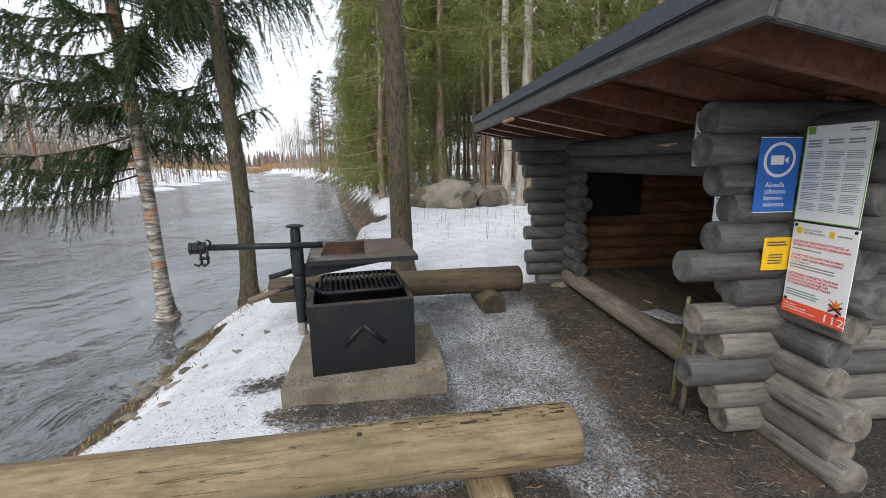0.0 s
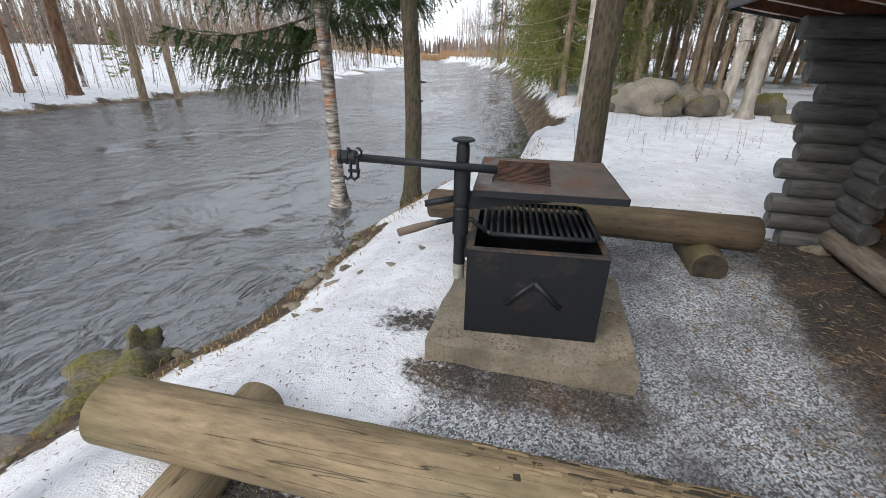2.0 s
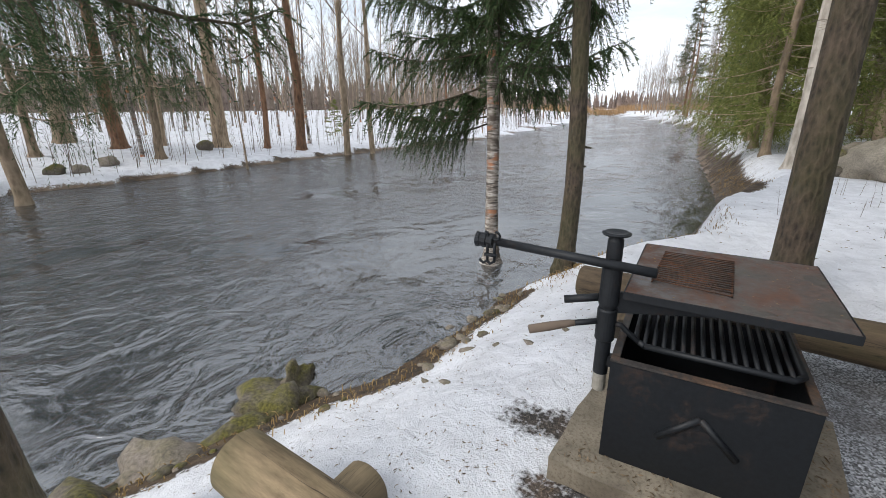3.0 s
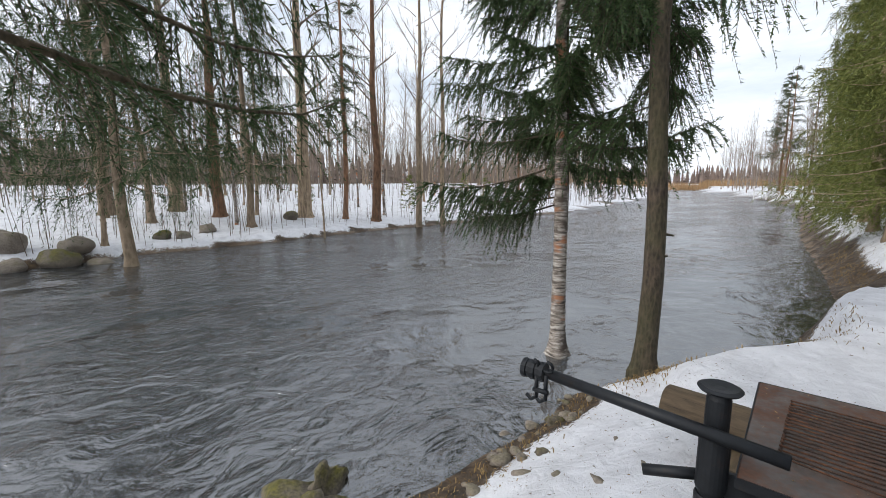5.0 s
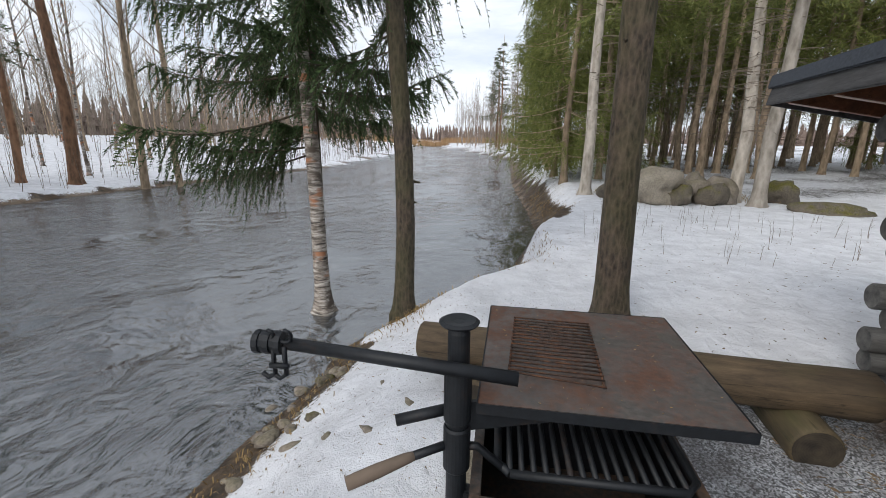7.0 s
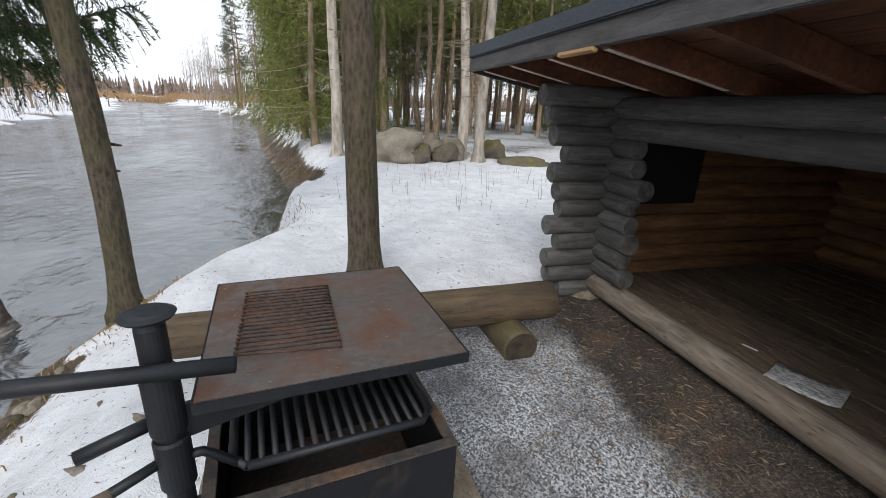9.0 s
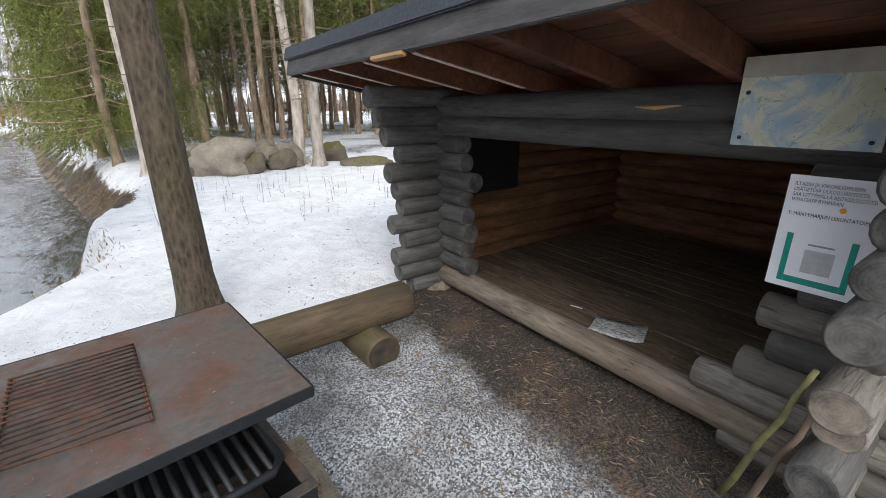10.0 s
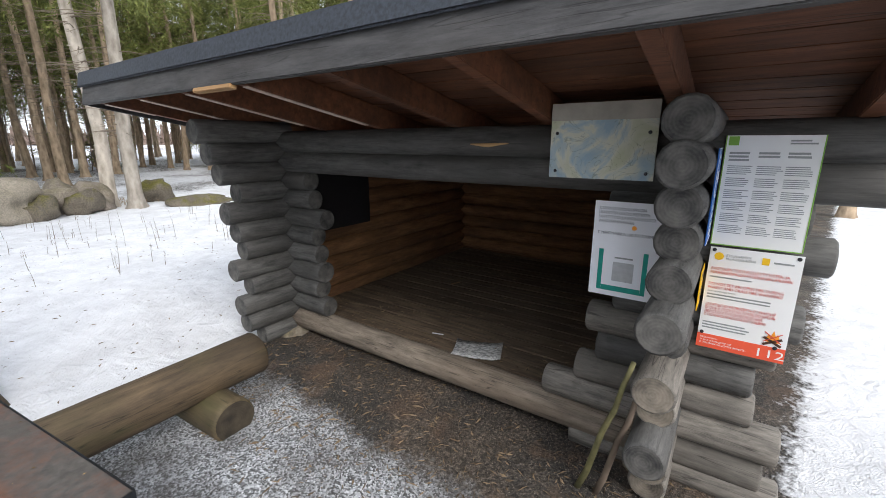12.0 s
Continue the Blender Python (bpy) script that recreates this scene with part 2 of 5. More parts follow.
def rock_material(name, dark, light, moss):
    k = Mat(name, 0.9)
    n1, n2 = k.noise(3, detail=8), k.noise(38, detail=4)
    c = k.mix(0.5, k.ramp(n1, (0.3, dark), (0.7, light)), k.ramp(n2, (0.35, dark), (0.65, light)))
    m = k.calc("MULTIPLY", k.ramp(k.up(), (0.1, 0.0), (0.75, 1.0)), k.ramp(k.noise(3.5, detail=5), (0.4, 0.0), (0.58, moss)))
    c = k.mix(m, c, k.ramp(n2, (0.3, (0.035, 0.035, 0.006)), (0.7, (0.17, 0.15, 0.03))))
    k.color(c)
    k.bump(k.calc("ADD", n1, k.calc("MULTIPLY", n2, 0.4)), 0.7, 0.03)
    return k.m


def plain(name, c, rough=0.6, vary=0.12, scale=20, metal=0.0):
    k = Mat(name, rough, metal)
    k.color(k.ramp(k.noise(scale, detail=5), (0.3, tuple(v * (1 - vary) for v in c)), (0.7, tuple(min(1, v * (1 + vary)) for v in c))))
    return k.m


GROUND = ground_material()
WATER = water_material()
TIMBER_GREY = wood_material("grey_painted_log", (0.028, 0.028, 0.028), (0.15, 0.147, 0.142), (0.055, 0.051, 0.047), 0.75, 0.35)
TIMBER_END = endgrain_material("grey_log_end", (0.025, 0.025, 0.026), (0.2, 0.19, 0.175))
TIMBER_BROWN = wood_material("brown_stained_log", (0.1, 0.045, 0.02), (0.32, 0.165, 0.075), (0.07, 0.034, 0.018), 0.7, 0.4)
TIMBER_WORN = wood_material("worn_bare_log", (0.06, 0.055, 0.05), (0.27, 0.245, 0.215), (0.1, 0.09, 0.08), 0.85, 0.6)
WORN_END = endgrain_material("worn_log_end", (0.05, 0.043, 0.036), (0.36, 0.31, 0.25))
SILL_WOOD = wood_material("weathered_sill", (0.1, 0.08, 0.062), (0.4, 0.33, 0.26), (0.2, 0.15, 0.11), 0.8, 0.6)
BENCH_WOOD = wood_material("peeled_bench_log", (0.11, 0.076, 0.04), (0.37, 0.275, 0.16), (0.17, 0.135, 0.085), 0.8, 0.85, 0.4)
BENCH_DARK = wood_material("damp_bench_log", (0.055, 0.038, 0.023), (0.165, 0.115, 0.066), (0.05, 0.037, 0.024), 0.8, 0.6, 0.5)
BENCH_END = endgrain_material("bench_log_end", (0.06, 0.045, 0.028), (0.26, 0.19, 0.11))
BENCH_END_DARK = endgrain_material("damp_log_end", (0.018, 0.014, 0.01), (0.09, 0.07, 0.045))
RAW_WOOD = wood_material("split_raw_wood", (0.3, 0.17, 0.07), (0.55, 0.36, 0.18), (0.3, 0.16, 0.07), 0.8, 0.3)
ROOF_BOARD = wood_material("brown_roof_board", (0.07, 0.026, 0.012), (0.22, 0.085, 0.04), (0.05, 0.022, 0.012), 0.7, 0.5)
FASCIA = wood_material("grey_fascia_board", (0.024, 0.024, 0.026), (0.095, 0.093, 0.095), (0.045, 0.04, 0.037), 0.75, 0.35)
FELT = plain("black_roofing_felt", (0.035, 0.042, 0.055), 0.75, 0.4, 60)
FLOOR_WOOD = wood_material("dirty_floor_board", (0.045, 0.032, 0.021), (0.2, 0.145, 0.095), (0.045, 0.032, 0.022), 0.8, 0.7)
SOOT = plain("black_board", (0.008, 0.008, 0.01), 0.6, 0.3)
STEEL = steel_material("black_blue_steel", (0.008, 0.01, 0.013), (0.045, 0.027, 0.02), 0.16, 0.55)
STEEL_RIM = steel_material("worn_steel_rim", (0.05, 0.045, 0.042), (0.14, 0.085, 0.055), 0.55, 0.6)
STEEL_TOP = steel_material("rusty_steel_plate", (0.085, 0.076, 0.07), (0.13, 0.065, 0.042), 0.75, 0.38)
RUST_BAR = steel_material("rusty_bar", (0.035, 0.02, 0.014), (0.16, 0.065, 0.03), 0.6, 0.7)
BARE_STEEL = plain("bare_concrete_sleeve", (0.3, 0.28, 0.24), 0.7, 0.3)
SPRUCE_BARK = bark_material("spruce_bark", (0.01, 0.008, 0.006), (0.125, 0.092, 0.064), 0.4, 30)
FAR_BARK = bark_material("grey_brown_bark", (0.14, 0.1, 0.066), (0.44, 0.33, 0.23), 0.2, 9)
PALE_BARK = bark_material("pale_spruce_bark", (0.22, 0.185, 0.15), (0.58, 0.52, 0.45), 0.15, 9)
PINE_BARK = bark_material("reddish_pine_bark", (0.07, 0.036, 0.022), (0.26, 0.14, 0.08), 0.1, 8)
BIRCH_BARK = birch_material()
TWIG = plain("bare_twig", (0.16, 0.12, 0.09), 0.85, 0.3, 3)
TWIG_PALE = plain("pale_bare_twig", (0.2, 0.16, 0.12), 0.85, 0.3, 3)
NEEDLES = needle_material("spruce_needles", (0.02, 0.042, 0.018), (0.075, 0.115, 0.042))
# lit copy of the spruce needles, lighter and yellower for the brighter forest
NEEDLES_LIT = needle_material("lit_olive_needles", (0.06, 0.082, 0.022), (0.225, 0.245, 0.07))
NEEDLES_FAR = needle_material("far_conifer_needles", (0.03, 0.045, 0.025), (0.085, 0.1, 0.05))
FAR_WOOD = needle_material("far_bare_woods", (0.13, 0.095, 0.08), (0.24, 0.18, 0.15))
REED = needle_material("dry_reed", (0.24, 0.14, 0.07), (0.42, 0.28, 0.15))
GRASS = needle_material("dead_grass", (0.14, 0.085, 0.035), (0.36, 0.25, 0.11))
ROCK = rock_material("granite", (0.1, 0.085, 0.07), (0.34, 0.29, 0.24), 0.35)
ROCK_PALE = rock_material("pale_granite", (0.15, 0.13, 0.1), (0.4, 0.35, 0.28), 0.15)
ROCK_MOSS = rock_material("mossy_rock", (0.05, 0.042, 0.033), (0.2, 0.17, 0.13), 1.0)
CHIP = needle_material("bark_chip", (0.035, 0.024, 0.016), (0.26, 0.19, 0.12))


def concrete_material():
    k = Mat("old_concrete", 0.9)
    n1, n2 = k.noise(4, detail=8, rough=0.65), k.noise(70, detail=4)
    c = k.ramp(n1, (0.3, (0.13, 0.108, 0.078)), (0.7, (0.33, 0.285, 0.215)))
    c = k.mix(k.ramp(n2, (0.5, 0.0), (0.66, 0.55)), c, (0.09, 0.07, 0.05))
    c = k.mix(k.ramp(k.noise(2.2, detail=6), (0.55, 0.0), (0.7, 0.5)), c, (0.08, 0.06, 0.045))
    k.color(c)
    k.bump(k.calc("ADD", n1, k.calc("MULTIPLY", n2, 0.5)), 0.6, 0.012)
    return k.m


CONCRETE = concrete_material()


# ---- building helpers ----
def mesh_of(bm, name, *mats, smooth=True):
    me = bpy.data.meshes.new(name)
    bm.to_mesh(me)
    bm.free()
    for m in mats:
        me.materials.append(m)
    if smooth:
        me.polygons.foreach_set("use_smooth", [True] * len(me.polygons))
    return me


def raw_mesh(name, verts, faces, *mats, smooth=False, slots=None):
    me = bpy.data.meshes.new(name)
    me.from_pydata(verts, [], faces)
    for m in mats:
        me.materials.append(m)
    if slots is not None:
        me.polygons.foreach_set("material_index", slots)
    if smooth:
        me.polygons.foreach_set("use_smooth", [True] * len(faces))
    me.update()
    return me


def part(name, me, parent, m=None, label=""):
    ob = new(name, me)
    ob.parent = parent
    if m is not None:
        ob.matrix_basis = m
    if label:
        ob["label"] = label
    return ob


def thing(name, m, label, category, group="", kind=""):
    ob = new(name)
    ob.empty_display_size = 0.1
    ob.matrix_basis = m
    return tagged(ob, label, category, group, kind)


def box_mesh(name, x0, x1, y0, y1, z0, z1, *mats, bevel=0.004):
    bm = bmesh.new()
    bmesh.ops.create_cube(bm, size=1)
    for v in bm.verts:
        v.co = Vector((x0 + (v.co.x + 0.5) * (x1 - x0), y0 + (v.co.y + 0.5) * (y1 - y0), z0 + (v.co.z + 0.5) * (z1 - z0)))
    if bevel:
        bmesh.ops.bevel(bm, geom=bm.edges[:], offset=bevel, segments=2, affect="EDGES")
    return mesh_of(bm, name, *mats, smooth=False)


def log_mesh(name, length, r0, r1, seed, *mats, sides=18, rings=12, wob=0.03, inner=None):
    """A log along x from 0. mats: bark side, end, and with inner=(y sign, x0, x1) a third one for the side facing there."""
    rnd = random.Random(seed)
    off = rnd.uniform(0, 50)
    bev = min(0.012, r0 * 0.12)
    xs = [0.0] + [bev + (length - 2 * bev) * i / rings for i in range(rings + 1)] + [length]
    verts, faces, slots = [], [], []
    for i, x in enumerate(xs):
        r = r0 + (r1 - r0) * x / length
        if i in (0, len(xs) - 1):
            r -= bev
        for j in range(sides):
            a = 2 * math.pi * j / sides
            d = 1 + wob * noise.noise((x * 1.8 + off, math.cos(a) * 1.3, math.sin(a) * 1.3)) + wob * 0.5 * noise.noise((x * 7 + off, math.cos(a) * 3, math.sin(a) * 3))
            verts.append((x, r * d * math.cos(a), r * d * math.sin(a)))
    for i in range(len(xs) - 1):
        for j in range(sides):
            k = (j + 1) % sides
            faces.append((i * sides + j, (i + 1) * sides + j, (i + 1) * sides + k, i * sides + k))
            side = math.cos(2 * math.pi * (j + 0.5) / sides)
            mid = (xs[i] + xs[i + 1]) / 2
            slots.append(2 if inner and side * inner[0] > 0.05 and inner[1] < mid < inner[2] else 0)
    n = len(verts)
    for base, x, flip in ((0, 0.0, False), ((len(xs) - 1) * sides, length, True)):
        c = len(verts)
        verts.append((x, 0, 0))
        for j in range(sides):
            k = (j + 1) % sides
            faces.append((c, base + k, base + j) if flip else (c, base + j, base + k))
            slots.append(1)
    me = raw_mesh(name, verts, faces, *mats, slots=slots)
    me.polygons.foreach_set("use_smooth", [s != 1 for s in slots])
    return me


def tube(verts, faces, points, radii, sides=6, cap=True):
    """Adds a tube along points to the lists."""
    base = len(verts)
    pts = [Vector(p) for p in points]
    for i, p in enumerate(pts):
        d = (pts[min(i + 1, len(pts) - 1)] - pts[max(i - 1, 0)]).normalized()
        s = d.orthogonal().normalized() if abs(d.z) < 0.95 else d.cross(Vector((0, 1, 0))).normalized()
        if abs(d.z) < 0.95:
            s = d.cross(Vector((0, 0, 1))).normalized()
        u = d.cross(s)
        for j in range(sides):
            a = 2 * math.pi * j / sides
            verts.append(tuple(p + (s * math.cos(a) + u * math.sin(a)) * radii[i]))
    for i in range(len(pts) - 1):
        for j in range(sides):
            k = (j + 1) % sides
            faces.append((base + i * sides + j, base + i * sides + k, base + (i + 1) * sides + k, base + (i + 1) * sides + j))
    if cap:
        faces.append(tuple(base + j for j in range(sides))[::-1])
        faces.append(tuple(base + (len(pts) - 1) * sides + j for j in range(sides)))


def tube_mesh(name, points, radius, mat, sides=10, smooth=True):
    v, f = [], []
    radii = radius if isinstance(radius, (list, tuple)) else [radius] * len(points)
    tube(v, f, points, radii, sides)
    return raw_mesh(name, v, f, mat, smooth=smooth)


def lathe(name, profile, mat, sides=24):
    """Turns (radius, z) pairs round z."""
    v, f = [], []
    for r, z in profile:
        for j in range(sides):
            a = 2 * math.pi * j / sides
            v.append((r * math.cos(a), r * math.sin(a), z))
    for i in range(len(profile) - 1):
        for j in range(sides):
            k = (j + 1) % sides
            f.append((i * sides + j, i * sides + k, (i + 1) * sides + k, (i + 1) * sides + j))
    f.append(tuple(range(sides))[::-1])
    f.append(tuple((len(profile) - 1) * sides + j for j in range(sides)))
    return raw_mesh(name, v, f, mat, smooth=False)


def rock_mesh(name, size, seed, mat, sub=3, rough=0.34):
    bm = bmesh.new()
    bmesh.ops.create_icosphere(bm, subdivisions=sub, radius=1)
    for v in bm.verts:
        p = v.co.copy()
        d = 1 + rough * noise.noise(p * 1.1 + Vector((seed * 3.7, 0, 0))) + rough * 0.4 * noise.noise(p * 3 + Vector((0, seed * 2.3, 0))) + 0.03 * noise.noise(p * 9)
        v.co = Vector((p.x * d * size[0], p.y * d * size[1], p.z * d * size[2]))
    return mesh_of(bm, name, mat)


# ---- ground and water ----
WATER_Z = -0.68


def curve_x(table, y):
    ys = [p[0] for p in table]
    return float(np.interp(y, ys, [p[1] for p in table]))


NEAR = [(-200, -2.0), (-30, -3.2), (0, -3.3), (1.2, -3.35), (2.0, -3.25), (3.0, -3.05), (4.3, -3.25), (5.2, -3.4), (5.8, -2.92), (6.4, -2.45), (7.0, -2.12), (7.5, -2.0),
        (8.0, -2.1), (8.5, -2.32), (9.1, -2.5), (10.4, -2.6), (12.4, -2.75), (14, -3.2), (17, -4.2), (25, -6.8), (48.6, -13.3), (82, -30), (110, -46), (160, -75), (400, -200)]
FAR = [(-200, -10), (-30, -14), (-2, -17.4), (0.6, -18.6), (4, -19.0), (12.3, -21.0), (28.7, -23.5), (50, -31), (68, -38), (88, -49), (110, -62), (130, -72), (155, -75), (400, -200)]


def ground_z(x, y):
    s = x - curve_x(NEAR, y)
    f = curve_x(FAR, y) - x
    level = 0.1 + 0.012 * min(max(y - 2.5, 0), 14) + 0.004 * max(0, min(y - 16, 60))
    level += 0.05 * noise.noise((x * 0.35, y * 0.35, 3.0)) * min(1, max(0, abs(x - 0.2) - 1.6)) + 0.012 * noise.noise((x * 2.1, y * 2.1, 0)) + (0.02 * noise.noise((x * 4.5, y * 4.5, 2)) + 0.01 * noise.noise((x * 9, y * 9, 4)) if y > 4.9 or x < -1.1 else 0.0)
    wob = 0.05 * noise.noise((x * 1.7, y * 1.7, 7.0))
    if s > -3:
        rise = float(np.interp(y, (5, 7, 9.0, 13.0), (0.5, 2.0, 1.9, 0.8)))
        z = WATER_Z + (s + wob * 2) * (rise if s > 0 else 0.3)
        k = 0.12
        h = max(k - abs(z - level), 0) / k
        return min(z, level) - h * h * k * 0.25
    if f > -3:
        z = WATER_Z + (f + wob * 3) * (1.3 if f > 0 else 0.3)
        top = -0.38 + 0.065 * min(f, 30) + 0.12 * noise.noise((x * 0.22, y * 0.22, 1)) + 0.05 * noise.noise((x * 0.8, y * 0.8, 1))
        return min(z, top)
    return WATER_Z - 0.9 - 0.3 * noise.noise((x * 0.3, y * 0.3, 2))


def graded(lo, hi, step, reach, growth=1.28):
    mid = list(np.arange(lo, hi + step / 2, step))
    out, d = [], step
    p = hi
    while p < reach:
        d *= growth
        p += d
        out.append(p)
    ins, d, p = [], step, lo
    while p > -reach:
        d *= growth
        p -= d
        ins.append(p)
    return ins[::-1] + mid + out


def smooth(a, b, x):
    t = min(max((x - a) / (b - a), 0), 1)
    return t * t * (3 - 2 * t)


def seg_dist(x, y, ax, ay, bx, by):
    t = min(max(((x - ax) * (bx - ax) + (y - ay) * (by - ay)) / ((bx - ax) ** 2 + (by - ay) ** 2), 0), 1)
    return math.hypot(x - ax - t * (bx - ax), y - ay - t * (by - ay))


def build_ground():
    xs = graded(-4.2, 3.6, 0.085, 900, 1.16)
    ys = graded(-0.4, 11.5, 0.085, 900, 1.16)
    xs = sorted(set(xs) | set(np.arange(-24, -16, 0.5)))
    verts = [(x, y, ground_z(x, y)) for y in ys for x in xs]
    w = len(xs)
    faces = [(j * w + i, j * w + i + 1, (j + 1) * w + i + 1, (j + 1) * w + i) for j in range(len(ys) - 1) for i in range(w - 1)]
    me = raw_mesh("ground", verts, faces, GROUND, smooth=True)
    masks = {"snow": [], "gravel": [], "bank": [], "bed": [], "depth_shade": []}
    for x, y, z in verts:
        s = x - curve_x(NEAR, y)
        f = curve_x(FAR, y) - x
        near = s > -3
        n = noise.noise((x * 0.9, y * 0.9, 5))
        # trodden yard between the benches and before the shelter
        west = -0.92 + 0.1 * n - 0.12 * smooth(2.0, 1.4, y) + 0.25 * smooth(3.4, 4.4, y)
        yard = smooth(west - 0.2, west + 0.2, x) * (1 - smooth(4.3 + 0.2 * n + 0.42 * max(x, 0), 4.8 + 0.2 * n + 0.42 * max(x, 0), y))
        yard *= 1 - smooth(1.75, 2.15, x - 0.3 * max(0, 1.6 - y) + 0.35 * n) * (1 - smooth(1.4, 1.9, y))
        patch = 0.72 * (1 - smooth(0.02, 0.26, seg_dist(x, y, -1.3, 2.56, -1.12, 2.62)))
        strip = 1 - smooth(0.08, 0.2, seg_dist(x, y, -1.4, 1.22, 0.5, 1.6) + 0.06 * n)
        strip = max(strip, 0.68 * (1 - smooth(0.06, 0.26, seg_dist(x, y, -0.95, 2.2, 0.0, 2.37) + 0.1 * n)))
        under = smooth(1.2, 1.5, x) * smooth(1.5, 2.0, y) * (1 - smooth(5.0, 5.5, y)) * (1 - smooth(4.4, 5.2, x))
        snow = (1 - yard) if near else 1.0
        south = smooth(1.45, 1.1, y - 0.2 * (x + 0.6)) * (1 - smooth(0.2, 0.75, x + 0.4 * n))
        snow = max(snow, (0.62 + 0.25 * n) * south)
        snow = min(snow, 1 - max(patch, strip, under))
        wood = smooth(14.2, 17.5, y + 2.0 * n) * smooth(-4, 0, s) if near else 0.0
        snow = snow * (1 - wood * (0.38 + 0.5 * noise.noise((x * 0.5, y * 0.5, 9))))
        masks["snow"].append(snow)
        line = 0.92 - 0.1 * (y - 2.5) + 0.3 * n
        masks["gravel"].append((1 - smooth(line - 0.25, line + 0.35, x)) * smooth(1.2, 1.9, y) * 0.9 * (1 - max(patch, strip)))
        rim = 0.42 if y < 5 else (0.16 if y < 10.2 else 0.75)
        if near:
            masks["bank"].append(1 - smooth(rim - 0.12, rim + 0.2, s + 0.3 * n))
        else:
            masks["bank"].append(1 - smooth(0.05, 0.25, f + 0.2 * n))
        masks["bed"].append(1 - smooth(WATER_Z - 0.06, WATER_Z + 0.05, z))
        # grows with depth below the surface: light loss put into the bed colour
        masks["depth_shade"].append(1 - smooth(WATER_Z - 0.42, WATER_Z - 0.1, z))
    for name, values in masks.items():
        a = me.attributes.new(name, "FLOAT", "POINT")
        a.data.foreach_set("value", values)
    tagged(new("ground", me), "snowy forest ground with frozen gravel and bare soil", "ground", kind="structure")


build_ground()
rows_y = [-200, -60, -20, 0, 10, 20, 40, 70, 110, 155]
wverts = [(curve_x(FAR, y) - 1.2, y, WATER_Z) for y in rows_y] + [(curve_x(NEAR, y) + 1.6, y, WATER_Z) for y in rows_y]
m_ = len(rows_y)
wfaces = [(i, m_ + i, m_ + i + 1, i + 1) for i in range(m_ - 1)]
tagged(new("river", raw_mesh("river", wverts, wfaces, WATER)), "dark flowing river with rippled reflections", "water", kind="structure")

# ---- log shelter ----
SHELTER = pose(1.40, 4.75, 0, 0, 0, -81.9)
FARU, NEARU, DEPTH = -0.25, 2.63, 2.75
PITCH, LOGR = 0.145, 0.083
shelter = thing("log_shelter", SHELTER, "dark grey log lean-to shelter with an open front and felt roof", "shelter")
ALONG_V = Euler((0, 0, radians(90)))


def roof_z(v):
    return 1.83 - 0.19 * v


def log_u(u0, u1, v, z, seed, r=LOGR, mats=None, inner=None, name="log"):
    me = log_mesh(name, u1 - u0, r, r * random.Random(seed).uniform(0.92, 1.05), seed, *(mats or (TIMBER_GREY, TIMBER_END, TIMBER_BROWN)), inner=inner)
    return part(name, me, shelter, pose(u0, v, z))


def log_v(u, v0, v1, z, seed, r=LOGR, inner=None, mats=None):
    me = log_mesh("log", v1 - v0, r, r * random.Random(seed).uniform(0.92, 1.05), seed, *(mats or (TIMBER_GREY, TIMBER_END, TIMBER_BROWN)), inner=inner)
    return part("log", me, shelter, pose(u, v0, z, 0, 0, 90))


WORN = (TIMBER_WORN, WORN_END, TIMBER_BROWN)
front_z = [0.12 + PITCH * k for k in range(12)]
side_z = [z + PITCH / 2 for z in front_z]
near_reach = [0.22, 0.3, 0.46, 0.3, 0.44, 0.24, 0.53, 0.39, 0.32, 0.41, 0.49, 0.47]
far_reach = [0.3, 0.42, 0.45, 0.36, 0.47, 0.38, 0.42, 0.48, 0.38, 0.5, 0.56, 0.63]
for k, z in enumerate(side_z):
    back = min(DEPTH + 0.25, (1.90 - z - LOGR) / 0.19)
    vs = -near_reach[k]
    log_v(NEARU, vs, max(back, 0.35), z, 100 + k, inner=(1, -vs + 0.1, DEPTH - vs), mats=WORN if k in (0, 1, 3, 4) else None)
    vs = -far_reach[k]
    log_v(FARU, vs, max(back, 0.35), z, 200 + k, inner=(-1, -vs + 0.1, DEPTH - vs))
# front wall: stubs on both sides of the opening, a whole sill log and two whole lintel logs
stub_in = [0, 0, 2.03, 2.2, 2.3, 2.24, 2.36, 2.32, 2.36, 2.3, 2.22, 0]
stub_out = [3.12, 3.05, 3.09, 2.98, 2.96, 3.02, 3.08, 3.0, 3.13, 3.04, 3.15, 3.2]
far_in = [0, 0, 0.19, 0.12, 0.17, 0.13, 0.11, 0.22, 0.1, 0.07, 0, 0]
far_out = [0.5, 0.55, 0.6, 0.48, 0.55, 0.6, 0.5, 0.58, 0.5, 0.55, 0.6, 0.62]
for k, z in enumerate(front_z):
    if k == 0:
        log_u(2.2, stub_out[0], 0.06, z + 0.03, 300, mats=WORN)
    elif k in (10, 11):
        log_u(FARU - far_out[k], 3.25 + 0.1 * (k - 10), 0.06, z, 300 + k, 0.086, inner=(1, 0.45, 3.0))
    elif k == 1:
        log_u(FARU - 0.05, 2.52, 0.06, z - 0.02, 300 + k, 0.095, (SILL_WOOD, TIMBER_END, SILL_WOOD), name="sill_log")
        log_u(2.525, stub_out[1], 0.06, z - 0.01, 320, mats=WORN)
    else:
        log_u(stub_in[k], stub_out[k], 0.06, z, 300 + k, mats=WORN if k in (2, 3, 5) else None)
        log_u(FARU - far_out[k], far_in[k], 0.06, z, 330 + k)
